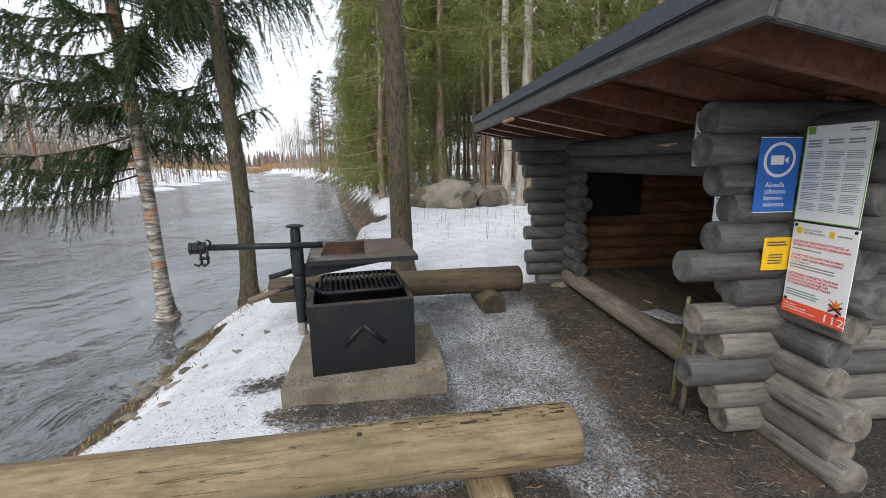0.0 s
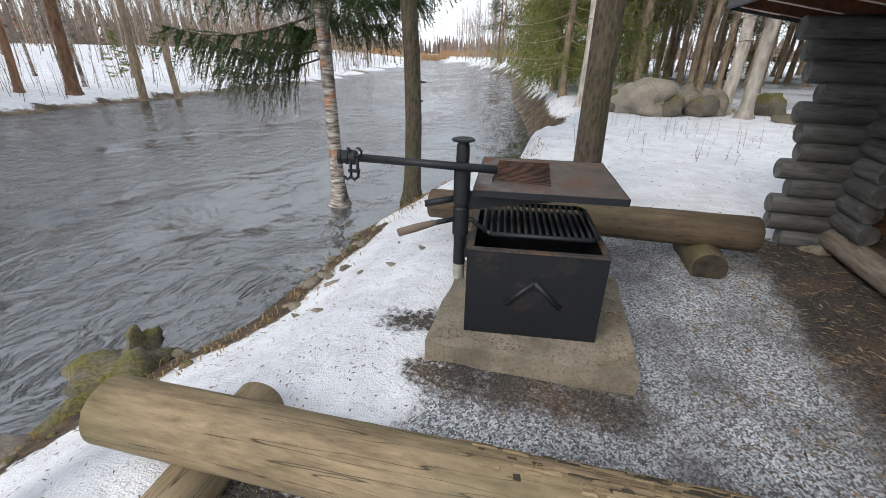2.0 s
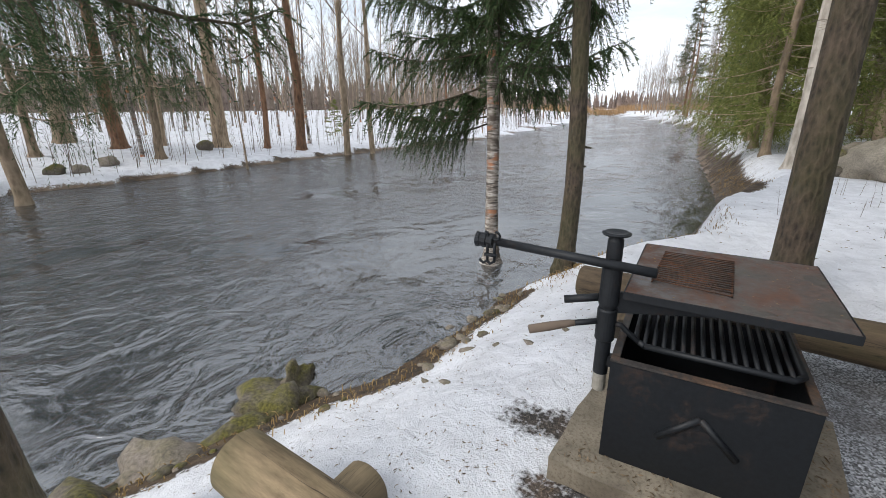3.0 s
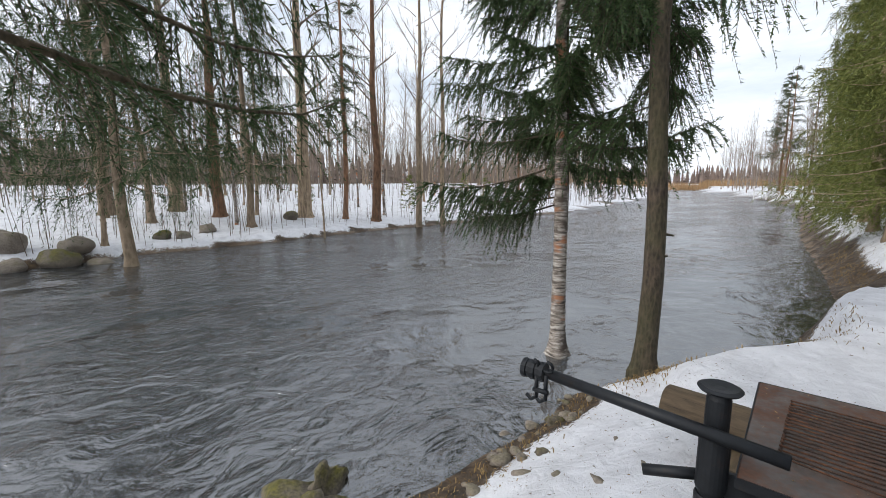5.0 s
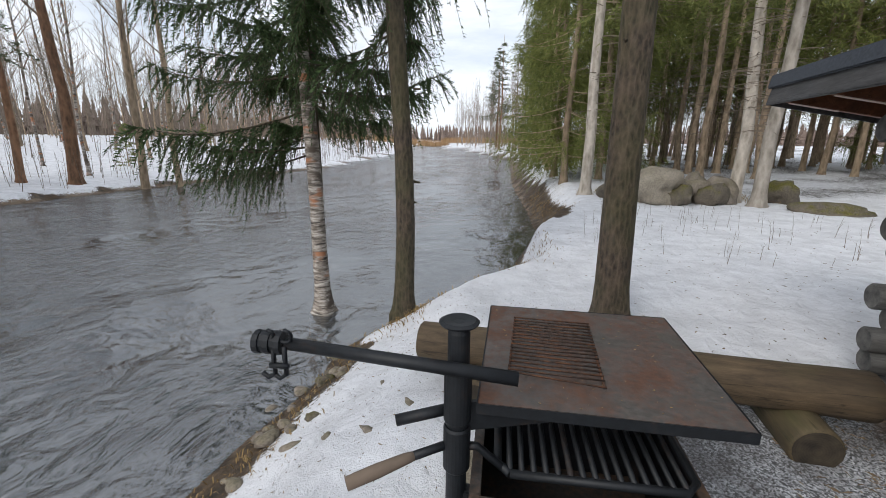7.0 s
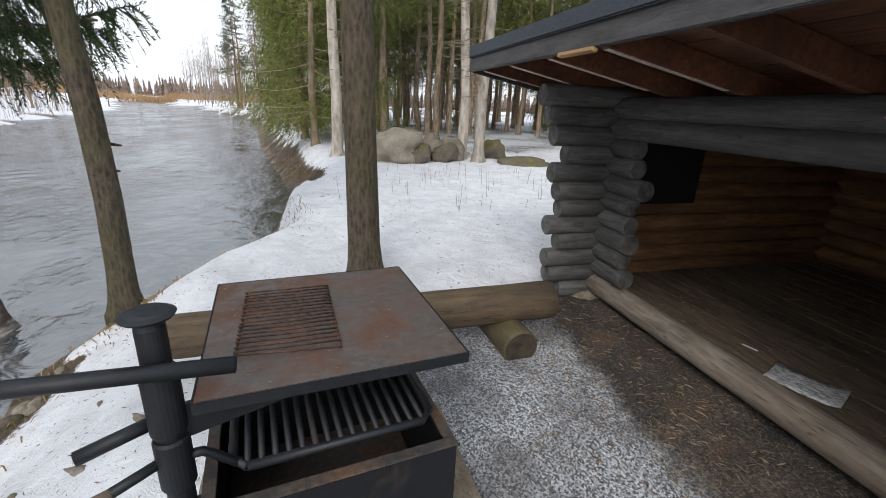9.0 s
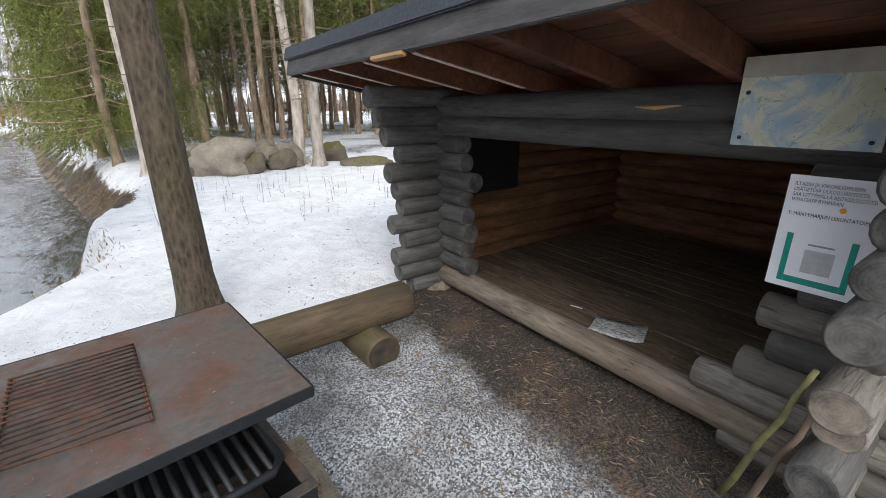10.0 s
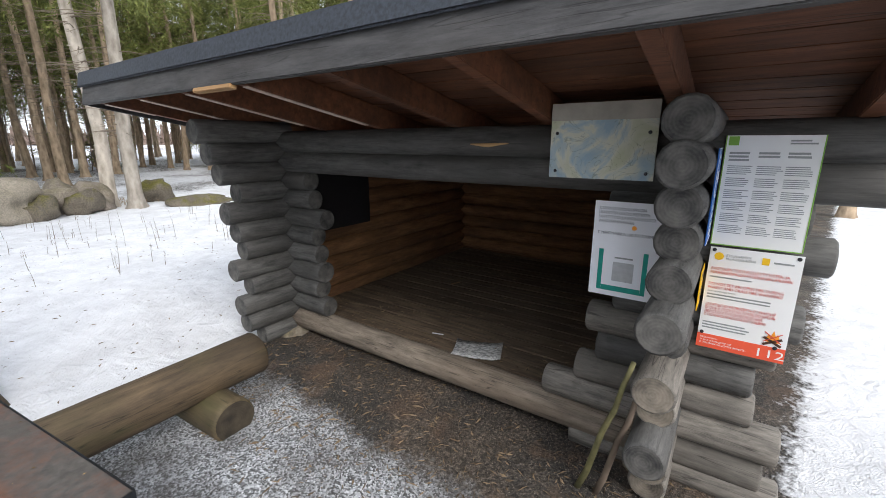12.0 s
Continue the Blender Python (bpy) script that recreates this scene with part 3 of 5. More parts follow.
# back wall
for k, z in enumerate(front_z):
    if z < roof_z(DEPTH) + 0.02:
        log_u(FARU - 0.4, NEARU + 0.4, DEPTH, z, 400 + k, inner=(-1, 0.4, 3.3))
# floor boards
for i in range(18):
    v0 = 0.13 + i * 0.146
    me = box_mesh("floor_board", 0, NEARU - FARU - 0.12, 0, 0.14, 0, 0.035, FLOOR_WOOD)
    part("floor_board", me, shelter, pose(FARU + 0.06, v0, 0.285 + 0.002 * (i % 3)))
for v in (0.25, 1.4, 2.5):
    part("joist", box_mesh("joist", 0, NEARU - FARU, -0.04, 0.04, 0.1, 0.283, FLOOR_WOOD), shelter, pose(FARU, v, 0))
# roof: sloping deck of boards, rafters, fascias and felt
TILT_R = -math.degrees(math.atan(0.19))
R0, R1, RV0, RV1 = -1.12, 3.42, -0.93, 3.3
roof = part("roof", box_mesh("roof", R0 + 0.02, R1 - 0.02, 0.02, (RV1 - RV0) * 1.017, 0.125, 0.155, FELT), shelter, pose(0, RV0, roof_z(RV0), TILT_R), "black roofing felt over boards")
for i in range(30):
    b = box_mesh("roof_board", R0 + 0.03, R1 - 0.03, i * 0.142 + 0.03, i * 0.142 + 0.168, 0.1, 0.1225, ROOF_BOARD, bevel=0.003)
    part("roof_board", b, roof)
rafter = box_mesh("rafter", -0.03, 0.03, 0.035, 4.2, -0.025, 0.098, ROOF_BOARD, bevel=0.004)
for i, u in enumerate((-0.86, -0.29, 0.28, 0.84, 1.42, 1.99, 2.56, 3.13)):
    part("rafter", rafter, roof, pose(u, 0, 0))
part("fascia", box_mesh("fascia", R0, R1, 0.0, 0.028, -0.03, 0.16, FASCIA), roof, None, "weathered dark grey fascia board")
for u in (R0 - 0.002, R1 - 0.026):
    part("fascia", box_mesh("fascia", u, u + 0.028, 0.03, 4.28, -0.03, 0.16, FASCIA), roof)
part("felt_edge", box_mesh("felt_edge", R0 - 0.03, R1 + 0.03, -0.022, -0.002, 0.085, 0.19, FELT, bevel=0.008), roof)
for u in (R0 - 0.03, R1 - 0.02):
    part("felt_edge", box_mesh("felt_edge", u, u + 0.05, 0.032, 4.3, 0.157, 0.185, FELT, bevel=0.01), roof)
# splintered spot on the fascia and on the lintel
part("splinter", box_mesh("splinter", 0.48, 0.82, -0.008, 0.03, -0.05, -0.028, RAW_WOOD, bevel=0.004), roof, None, "torn pale wood")
part("splinter", tube_mesh("splinter", [(1.55, -0.024, 1.705), (1.66, -0.03, 1.7), (1.78, -0.025, 1.71)], [0.004, 0.012, 0.003], RAW_WOOD, 6), shelter)
BARE_EDGE = plain("bare_planed_edge", (0.6, 0.5, 0.43), 0.8, 0.2, 30)
# worn pale lower edges of the outer rafters
for u, a in ((-0.86, 0.3), (-0.29, 0.5), (0.28, 0.75), (0.84, 0.8)):
    part("bare_edge", box_mesh("bare_edge", u - 0.026, u + 0.012, 0.06, 0.06 + a, -0.0295, -0.0255, BARE_EDGE, bevel=0), roof)
# boarded gables above the side logs
for u in (FARU, NEARU):
    bm = bmesh.new()
    fa = bm.faces.new([bm.verts.new(q) for q in ((u - 0.02, 0.15, 1.25), (u - 0.02, DEPTH, 1.25), (u - 0.02, DEPTH, roof_z(DEPTH) + 0.09), (u - 0.02, 0.15, roof_z(0.15) + 0.09))])
    ex = bmesh.ops.extrude_face_region(bm, geom=[fa])
    bmesh.ops.translate(bm, verts=[g for g in ex["geom"] if isinstance(g, bmesh.types.BMVert)], vec=(0.04, 0, 0))
    bmesh.ops.recalc_face_normals(bm, faces=bm.faces[:])
    part("gable_board", mesh_of(bm, "gable_board", TIMBER_BROWN, smooth=False), shelter)
# dark board on the inner face of the far wall
part("dark_panel", box_mesh("dark_panel", -0.165, -0.145, 0.2, 0.9, 0.96, 1.46, SOOT), shelter, None, "black board on the inner wall")


def stone(name, x, y, z, size, seed, mat, label, group="", rz=0, sub=3, rough=0.34):
    ob = new(name, rock_mesh(name, size, seed, mat, sub, rough))
    ob.matrix_basis = pose(x, y, z, 0, 0, rz)
    return tagged(ob, label, "rock", group)


def local(u, v, z=0.0):
    return SHELTER @ Vector((u, v, z))


p = local(-0.2, 0.0)
stone("foundation_stone", p.x, p.y, 0.1, (0.15, 0.13, 0.09), 3, ROCK, "pale corner stone under the shelter sill", "foundation stones")
p = local(2.6, 0.02)
stone("foundation_stone", p.x, p.y, 0.02, (0.2, 0.16, 0.09), 5, ROCK, "corner stone half sunk under the shelter", "foundation stones")
for k, (u, v) in enumerate(((FARU, DEPTH), (NEARU, DEPTH))):
    p = local(u, v)
    stone("foundation_stone", p.x, p.y, 0.03, (0.18, 0.16, 0.1), 6 + k, ROCK, "corner stone half sunk under the shelter", "foundation stones")

# ---- signs ----
WHITE = plain("white_sheet", (0.78, 0.79, 0.8), 0.45, 0.03, 6)
PAPER = plain("white_paper", (0.8, 0.81, 0.86), 0.6, 0.03, 6)
GREY_PRINT = plain("grey_print", (0.28, 0.3, 0.31), 0.6)
DARK_PRINT = plain("dark_print", (0.05, 0.06, 0.09), 0.6)
RED_PRINT = plain("red_print", (0.6, 0.07, 0.045), 0.5)
RED_BAND = plain("orange_red_band", (0.78, 0.1, 0.045), 0.45, 0.05)
GREEN_PRINT = plain("green_print", (0.2, 0.42, 0.06), 0.5)
TEAL = plain("teal_print", (0.0, 0.27, 0.22), 0.5)
BLUE = plain("sign_blue", (0.015, 0.13, 0.48), 0.4, 0.06)
YELLOW = plain("sign_yellow", (0.82, 0.5, 0.01), 0.5, 0.06)
ORANGE = plain("flame_orange", (0.85, 0.33, 0.03), 0.5)
BROWN_PRINT = plain("brown_print", (0.07, 0.03, 0.015), 0.5)
SCREW = plain("dark_screw", (0.04, 0.04, 0.045), 0.4, 0.2, 50, 0.6)


def map_material():
    k = Mat("faded_map", 0.4)
    c = k.ramp(k.noise(5, detail=6, dist=1.0), (0.36, (0.3, 0.42, 0.52)), (0.45, (0.42, 0.5, 0.52)), (0.5, (0.6, 0.6, 0.5)), (0.62, (0.5, 0.52, 0.36)))
    lines = k.ramp(k.noise(9, detail=2, dist=1.5), (0.488, 0.0), (0.5, 0.55), (0.512, 0.0))
    c = k.mix(lines, c, (0.12, 0.16, 0.1))
    k.color(k.mix(k.ramp(k.noise(2.5, detail=5), (0.5, 0.0), (0.75, 0.6)), c, (0.38, 0.35, 0.3)))
    return k.m


MAP = map_material()


def sheet(name, m, w, h, mat, label, thick=0.004):
    """A board with its lower left corner at m, face towards -y, x to the right and z up."""
    ob = thing(name, m, label, "sign", "notices on the shelter")
    part("board", box_mesh("board", 0, w, 0, thick, 0, h, mat, bevel=0.001), ob)
    return ob


def bar(ob, x, z, w, h, mat, name="print_bar", depth=0.0012, label=""):
    return part(name, box_mesh(name, x, x + w, -depth, -0.0002, z, z + h, mat, bevel=0), ob, None, label)


def bars(ob, x, z, w, h, count, gap, mat, seed, name="print_lines"):
    """A block of unreadable lines as one part."""
    rnd = random.Random(seed)
    v, f = [], []
    for i in range(count):
        x0, z0 = x, z - i * gap
        x1 = x + w * rnd.uniform(0.72, 1.0)
        b = len(v)
        v += [(x0, -0.0012, z0), (x1, -0.0012, z0), (x1, -0.0012, z0 + h), (x0, -0.0012, z0 + h)]
        f.append((b, b + 1, b + 2, b + 3))
    return part(name, raw_mesh(name, v, f, mat), ob)


def words(ob, text, x, z, size, mat, width=None, name="lettering"):
    cu = bpy.data.curves.new(name, "FONT")
    cu.body, cu.size, cu.extrude, cu.resolution_u = text, size, 0.0004, 2
    cu.materials.append(mat)
    t = part(name, cu, ob, pose(x, -0.0012, z, 90, 0, 0))
    if width:
        bpy.context.view_layer.update()
        t.scale.x = width / max(t.dimensions.x, 0.001)
    return t


def screw(ob, x, z, r=0.008):
    me = lathe("screw", [(r, 0), (r * 0.9, 0.003), (r * 0.4, 0.0045)], SCREW, 10)
    part("screw", me, ob, pose(x, -0.0005, z, 90, 0, 0))


# fire warning board
fire = sheet("fire_warning_sign", SHELTER @ pose(2.73, -0.036, 0.848), 0.305, 0.447, WHITE, "white fire warning board with red text and red band")
bar(fire, 0.0, 0.0, 0.305, 0.062, RED_BAND, "red_band")
words(fire, "112", 0.203, 0.013, 0.05, WHITE, 0.088)
words(fire, "Hätä-numero:\nIn case of emergency call:\nВ экстренном случае звонить:", 0.012, 0.043, 0.0125, WHITE, 0.165)
words(fire, "AVOTULEN TEKO KIELLETTY METSÄ- JA\nRUOHIKKOPALOVAROITUKSEN AIKANA!", 0.012, 0.352, 0.0165, RED_PRINT, 0.272)
bars(fire, 0.012, 0.318, 0.19, 0.006, 1, 0.012, GREY_PRINT, 1)
words(fire, "DO NOT SET AN OPEN FIRE DURING\nFOREST AND GRASS FIRE WARNING!", 0.012, 0.285, 0.0165, RED_PRINT, 0.25)
words(fire, "See warnings here:", 0.012, 0.255, 0.0125, GREY_PRINT, 0.1)
bars(fire, 0.012, 0.241, 0.22, 0.006, 2, 0.013, GREY_PRINT, 2)
words(fire, "ЗАПРЕЩЕНО РАЗВОДИТЬ ОТКРЫТЫЙ\nОГОНЬ В ЛЕСУ И НА ТРАВЕ ВО ВРЕМЯ\nДЕЙСТВИЯ ПРЕДУПРЕЖДЕНИЙ\nО ПОЖАРООПАСНОЙ СИТУАЦИИ!", 0.012, 0.193, 0.0155, RED_PRINT, 0.24)
bars(fire, 0.012, 0.115, 0.19, 0.006, 3, 0.0125, GREY_PRINT, 3)
words(fire, "ETELÄ-SAVON\nPELASTUSLAITOS", 0.058, 0.412, 0.0135, GREY_PRINT, 0.1)
bars(fire, 0.215, 0.405, 0.08, 0.007, 1, 0.01, GREY_PRINT, 4)
part("emblem", lathe("emblem", [(0.017, 0), (0.017, 0.0012)], YELLOW, 8), fire, pose(0.034, -0.0003, 0.41, 90, 0, 0))
bar(fire, 0.178, 0.396, 0.024, 0.028, YELLOW, "emblem")
fv, ff = [], []
for dx, hh, ww in ((0.0, 0.05, 0.026), (-0.014, 0.035, 0.02), (0.014, 0.038, 0.02)):
    b = len(fv)
    fv += [(dx - ww / 2, -0.0012, 0), (dx + ww / 2, -0.0012, 0), (dx + ww / 3, -0.0012, hh * 0.5), (dx, -0.0012, hh), (dx - ww / 3, -0.0012, hh * 0.45)]
    ff.append((b, b + 1, b + 2, b + 3, b + 4))
part("flame", raw_mesh("flame", fv, ff, ORANGE), fire, pose(0.258, 0, 0.083))
for a in (28, -28):
    part("firewood", box_mesh("firewood", -0.034, 0.034, -0.0022, -0.0014, -0.005, 0.005, BROWN_PRINT, bevel=0), fire, pose(0.258, 0, 0.085, 0, a, 0))
    part("cross_bar", box_mesh("cross_bar", -0.036, 0.036, -0.003, -0.0024, -0.0018, 0.0018, RED_PRINT, bevel=0), fire, pose(0.258, 0, 0.103, 0, a * 1.3, 0))
for x, z in ((0.015, 0.435), (0.29, 0.435), (0.015, 0.068), (0.27, 0.06)):
    screw(fire, x, z)
# rules board above it
rules = sheet("rules_sign", SHELTER @ pose(2.725, -0.037, 1.305), 0.3, 0.435, WHITE, "white notice board of small print with a green tab")
bar(rules, 0.01, 0.398, 0.034, 0.034, GREEN_PRINT, "green_tab")
for x in (0.296, 0.0):
    bar(rules, x, 0, 0.004, 0.435, GREEN_PRINT, "green_edge")
bar(rules, 0.0045, 0, 0.291, 0.004, GREEN_PRINT, "green_edge")
for i, x in enumerate((0.018, 0.112, 0.2)):
    bars(rules, x, 0.365, 0.075, 0.008, 3 - (i > 0), 0.013, GREY_PRINT, 10 + i, "heading_lines")
    for j in range(6):
        bars(rules, x, 0.318 - j * 0.047, 0.082, 0.0032, 5, 0.0075, GREY_PRINT, 20 + i * 7 + j)
bars(rules, 0.2, 0.412, 0.08, 0.006, 2, 0.01, GREY_PRINT, 55)
# map board on the lintel
mapb = sheet("map_board", SHELTER @ pose(2.035, -0.1, 1.555), 0.455, 0.33, MAP, "faded weathered map board screwed to the lintel logs", 0.012)
bar(mapb, 0.0, 0.255, 0.455, 0.075, plain("worn_map_band", (0.4, 0.37, 0.32), 0.5, 0.2, 8), "worn_band")
for x, z in ((0.03, 0.03), (0.425, 0.03), (0.03, 0.2), (0.425, 0.2)):
    screw(mapb, x, z)
part("spacer", box_mesh("spacer", 0.05, 0.41, 0.013, 0.07, 0.03, 0.2, TIMBER_GREY), mapb)
# club notice with the teal frame
club = sheet("club_notice", SHELTER @ pose(2.265, -0.1, 1.02), 0.29, 0.44, PAPER, "white paper notice with a teal frame", 0.003)
words(club, "ILTAISIN JA VIIKONLOPPUISIN\nLISÄTIETOJA ULKOILUREITEISTÄ\nSAA LIITTYMÄLLÄ REITKEILYLUOTSI\nWHATSAPP RYHMÄÄN", 0.02, 0.402, 0.0195, DARK_PRINT, 0.235)
words(club, "T: MÄNTYHARJUN LIIKUNTATOIMI", 0.02, 0.29, 0.0195, DARK_PRINT, 0.235)
part("round_mark", lathe("round_mark", [(0.01, 0), (0.01, 0.0012)], ORANGE, 14), club, pose(0.175, -0.0003, 0.328, 90, 0, 0))
bar(club, 0.035, 0.025, 0.02, 0.195, TEAL, "teal_bar")
bar(club, 0.225, 0.025, 0.02, 0.195, TEAL, "teal_bar")
bar(club, 0.0555, 0.025, 0.169, 0.025, TEAL, "teal_bar")
bar(club, 0.1, 0.075, 0.09, 0.09, plain("pale_grey_print", (0.45, 0.46, 0.48), 0.6, 0.1, 40), "code_block")
bars(club, 0.105, 0.182, 0.08, 0.007, 1, 0.01, GREY_PRINT, 70)
part("spacer", box_mesh("spacer", 0.02, 0.25, 0.004, 0.075, 0.3, 0.42, TIMBER_GREY), club)
# camera and yellow notices on the outer face of the near wall
OUT = SHELTER @ pose(NEARU + 0.089, 0, 0, 0, 0, 90)
cctv = sheet("camera_notice", OUT @ pose(-0.26, 0, 1.34), 0.215, 0.355, BLUE, "blue sign with a white ringed camera symbol")
ring = lathe("ring", [(0.082, 0), (0.082, 0.0012)], WHITE, 36)
part("ring", ring, cctv, pose(0.1075, -0.0002, 0.25, 90, 0, 0))
part("disc", lathe("disc", [(0.068, 0), (0.068, 0.0016)], BLUE, 36), cctv, pose(0.1075, -0.0004, 0.25, 90, 0, 0))
bar(cctv, 0.062, 0.228, 0.066, 0.042, WHITE, "camera_symbol", 0.003)
part("camera_lens", raw_mesh("camera_lens", [(0.129, -0.003, 0.249), (0.152, -0.003, 0.232), (0.152, -0.003, 0.266)], [(0, 1, 2)], WHITE), cctv)
for i, t in enumerate(("Alueella", "tallentava", "kamera-", "valvonta")):
    words(cctv, t, 0.05, 0.122 - i * 0.031, 0.034, WHITE, 0.1 + 0.012 * (i % 2))
for z in (0.0, 0.351):
    bar(cctv, 0, z, 0.215, 0.004, WHITE, "white_edge")
yel = sheet("yellow_notice", OUT @ pose(-0.17, 0, 1.05), 0.155, 0.165, YELLOW, "small yellow notice with dark print")
bars(yel, 0.015, 0.138, 0.125, 0.007, 2, 0.014, DARK_PRINT, 80)
bars(yel, 0.03, 0.075, 0.09, 0.006, 4, 0.014, DARK_PRINT, 81)
# newspaper on the floor
nv, nf = [], []
for j in range(5):
    for i in range(7):
        nv.append((i * 0.055, j * 0.06, 0.004 + 0.008 * noise.noise((i * 0.7, j * 0.6, 4.0)) + (0.012 if i in (0, 6) and j in (0, 4) else 0)))
for j in range(4):
    for i in range(6):
        nf.append((j * 7 + i, j * 7 + i + 1, (j + 1) * 7 + i + 1, (j + 1) * 7 + i))
news_mat = Mat("newsprint", 0.8)
news_mat.color(news_mat.ramp(news_mat.noise(45, (1, 2.5, 1), detail=4), (0.42, (0.22, 0.22, 0.22)), (0.56, (0.58, 0.58, 0.57))))
news = new("newspaper", raw_mesh("newspaper", nv, nf, news_mat.m, smooth=True))
sol = news.modifiers.new("thickness", "SOLIDIFY")
sol.thickness = 0.004
news.matrix_basis = SHELTER @ pose(1.36, 0.07, 0.325, 0, 0, 22)
tagged(news, "folded grey newspaper page lying on the shelter floor", "newspaper")
for k, (u, v, ln, a) in enumerate(((1.05, 0.28, 0.09, 15), (0.55, 1.3, 0.12, 70))):
    ob = new("paper_strip", box_mesh("paper_strip", 0, ln, 0, 0.015, 0, 0.003, PAPER if k == 0 else RAW_WOOD, bevel=0.001))
    ob.matrix_basis = SHELTER @ pose(u, v, 0.3235, 0, 0, a)
    tagged(ob, "small pale scrap on the shelter floor", "scrap")
# walking sticks leaning on the near corner
for k, (a, b, mat) in enumerate((((1.43, 2.38, 0.09), (1.361, 2.17, 0.87), plain("green_stick", (0.14, 0.128, 0.055), 0.8, 0.3)), ((1.45, 2.3, 0.09), (1.4, 2.13, 0.8), TWIG))):
    a, b = Vector(a), Vector(b)
    pts = [a.lerp(b, t / 6) + Vector((0.005 * math.sin(t * 1.9 + k), 0.005 * math.cos(t * 2.3), 0)) for t in range(7)]
    v, f = [], []
    tube(v, f, pts, [0.016 - 0.001 * t for t in range(7)], 8)
    tube(v, f, [pts[3], pts[3] + Vector((0.05, -0.02, 0.08))], [0.005, 0.002], 5)
    ob = new("stick", raw_mesh("stick", v, f, mat, smooth=True))
    tagged(ob, "thin crooked stick leaning against the log corner", "stick", "leaning sticks")

# ---- fire grill ----
slab = new("concrete_slab", None)
bm = bmesh.new()
bmesh.ops.create_cube(bm, size=1)
for v in bm.verts:
    v.co = Vector((v.co.x * 1.045, v.co.y * 0.99, v.co.z * 0.15 + 0.075))
bmesh.ops.subdivide_edges(bm, edges=bm.edges[:], cuts=14, use_grid_fill=True)
for v in bm.verts:
    q = v.co
    edge = max(abs(q.x) / 0.5225, abs(q.y) / 0.495)
    v.co += Vector((noise.noise(q * 5), noise.noise(q * 5 + Vector((9, 0, 0))), 0.6 * noise.noise(q * 4 + Vector((0, 9, 0))))) * (0.012 if edge > 0.97 else 0.004)
    if q.z < 0.03 and edge > 0.97:
        v.co.x *= 0.985 + 0.02 * noise.noise(q * 6)
        v.co.y *= 0.985 + 0.02 * noise.noise(q * 6)
bpy.data.objects.remove(slab)
slab = new("concrete_slab", mesh_of(bm, "concrete_slab", CONCRETE, smooth=False))
slab.matrix_basis = pose(-0.564, 2.865, 0.075, 0, 0, 10.2)
tagged(slab, "worn square concrete slab under the fire grill", "slab")

GR = pose(-0.603, 2.85, 0.225, 0, 0, 16.5)
GI = GR.inverted()
grill = thing("fire_grill", GR, "black steel fire box with swinging grate and plate", "grill")
W, D, H = 0.34, 0.31, 0.475
for name, a in (("front_panel", (-W, W, -D, -D + 0.008, 0, H)), ("back_panel", (-W, W, D - 0.008, D, 0, H)), ("side_panel", (-W, -W + 0.008, -D + 0.0085, D - 0.0085, 0, H)), ("side_panel", (W - 0.008, W, -D + 0.0085, D - 0.0085, 0, H))):
    part(name, box_mesh(name, *a, STEEL, bevel=0.002), grill)
for a in ((-W - 0.003, W + 0.003, -D - 0.003, -D + 0.03), (-W - 0.003, W + 0.003, D - 0.03, D + 0.003), (-W - 0.003, -W + 0.03, -D + 0.031, D - 0.031), (W - 0.03, W + 0.003, -D + 0.031, D - 0.031)):
    part("rim", box_mesh("rim", *a, H + 0.001, H + 0.012, STEEL_RIM, bevel=0.002), grill)
part("bottom_plate", box_mesh("bottom_plate", -W + 0.009, W - 0.009, -D + 0.009, D - 0.009, 0.1, 0.108, STEEL_RIM), grill)
for sx in (1, -1):
    part("chevron", tube_mesh("chevron", [(0.0, -D - 0.002, 0.325), (sx * 0.135, -D - 0.002, 0.19)], 0.015, STEEL, 8), grill)
part("side_ring", tube_mesh("side_ring", [(W + 0.012 + 0.02 * math.sin(a), -0.13 + 0.05 * math.cos(a), 0.16 + 0.06 * math.sin(a)) for a in [i * math.pi / 6 for i in range(13)]], 0.005, STEEL, 6), grill)
# pole with sleeves
pp = GI @ Vector((-0.912, 2.53, 0.225))
PX, PY = pp.x, pp.y
pole = part("pole", lathe("pole", [(0.031, 0.36), (0.031, 0.96), (0.026, 0.975), (0.026, 0.982)], STEEL), grill, pose(PX, PY, 0))
part("sleeve", lathe("sleeve", [(0.037, 0.68), (0.04, 0.69), (0.04, 0.845), (0.037, 0.853)], STEEL), pole)
part("sleeve", lathe("sleeve", [(0.036, 0.52), (0.04, 0.527), (0.04, 0.66), (0.036, 0.668)], STEEL), pole)
part("cap", lathe("cap", [(0.02, 0.978), (0.052, 0.984), (0.056, 0.99), (0.045, 0.996), (0.015, 0.99)], STEEL), pole)
part("foot_tube", lathe("foot_tube", [(0.022, 0.27), (0.028, 0.275), (0.028, 0.36)], BARE_STEEL, 18), pole, None, "bare pale lower end of the pole")
part("pole_bracket", box_mesh("pole_bracket", PX + 0.02, -W, PY - 0.02, PY + 0.02, 0.4, 0.45, STEEL), grill)
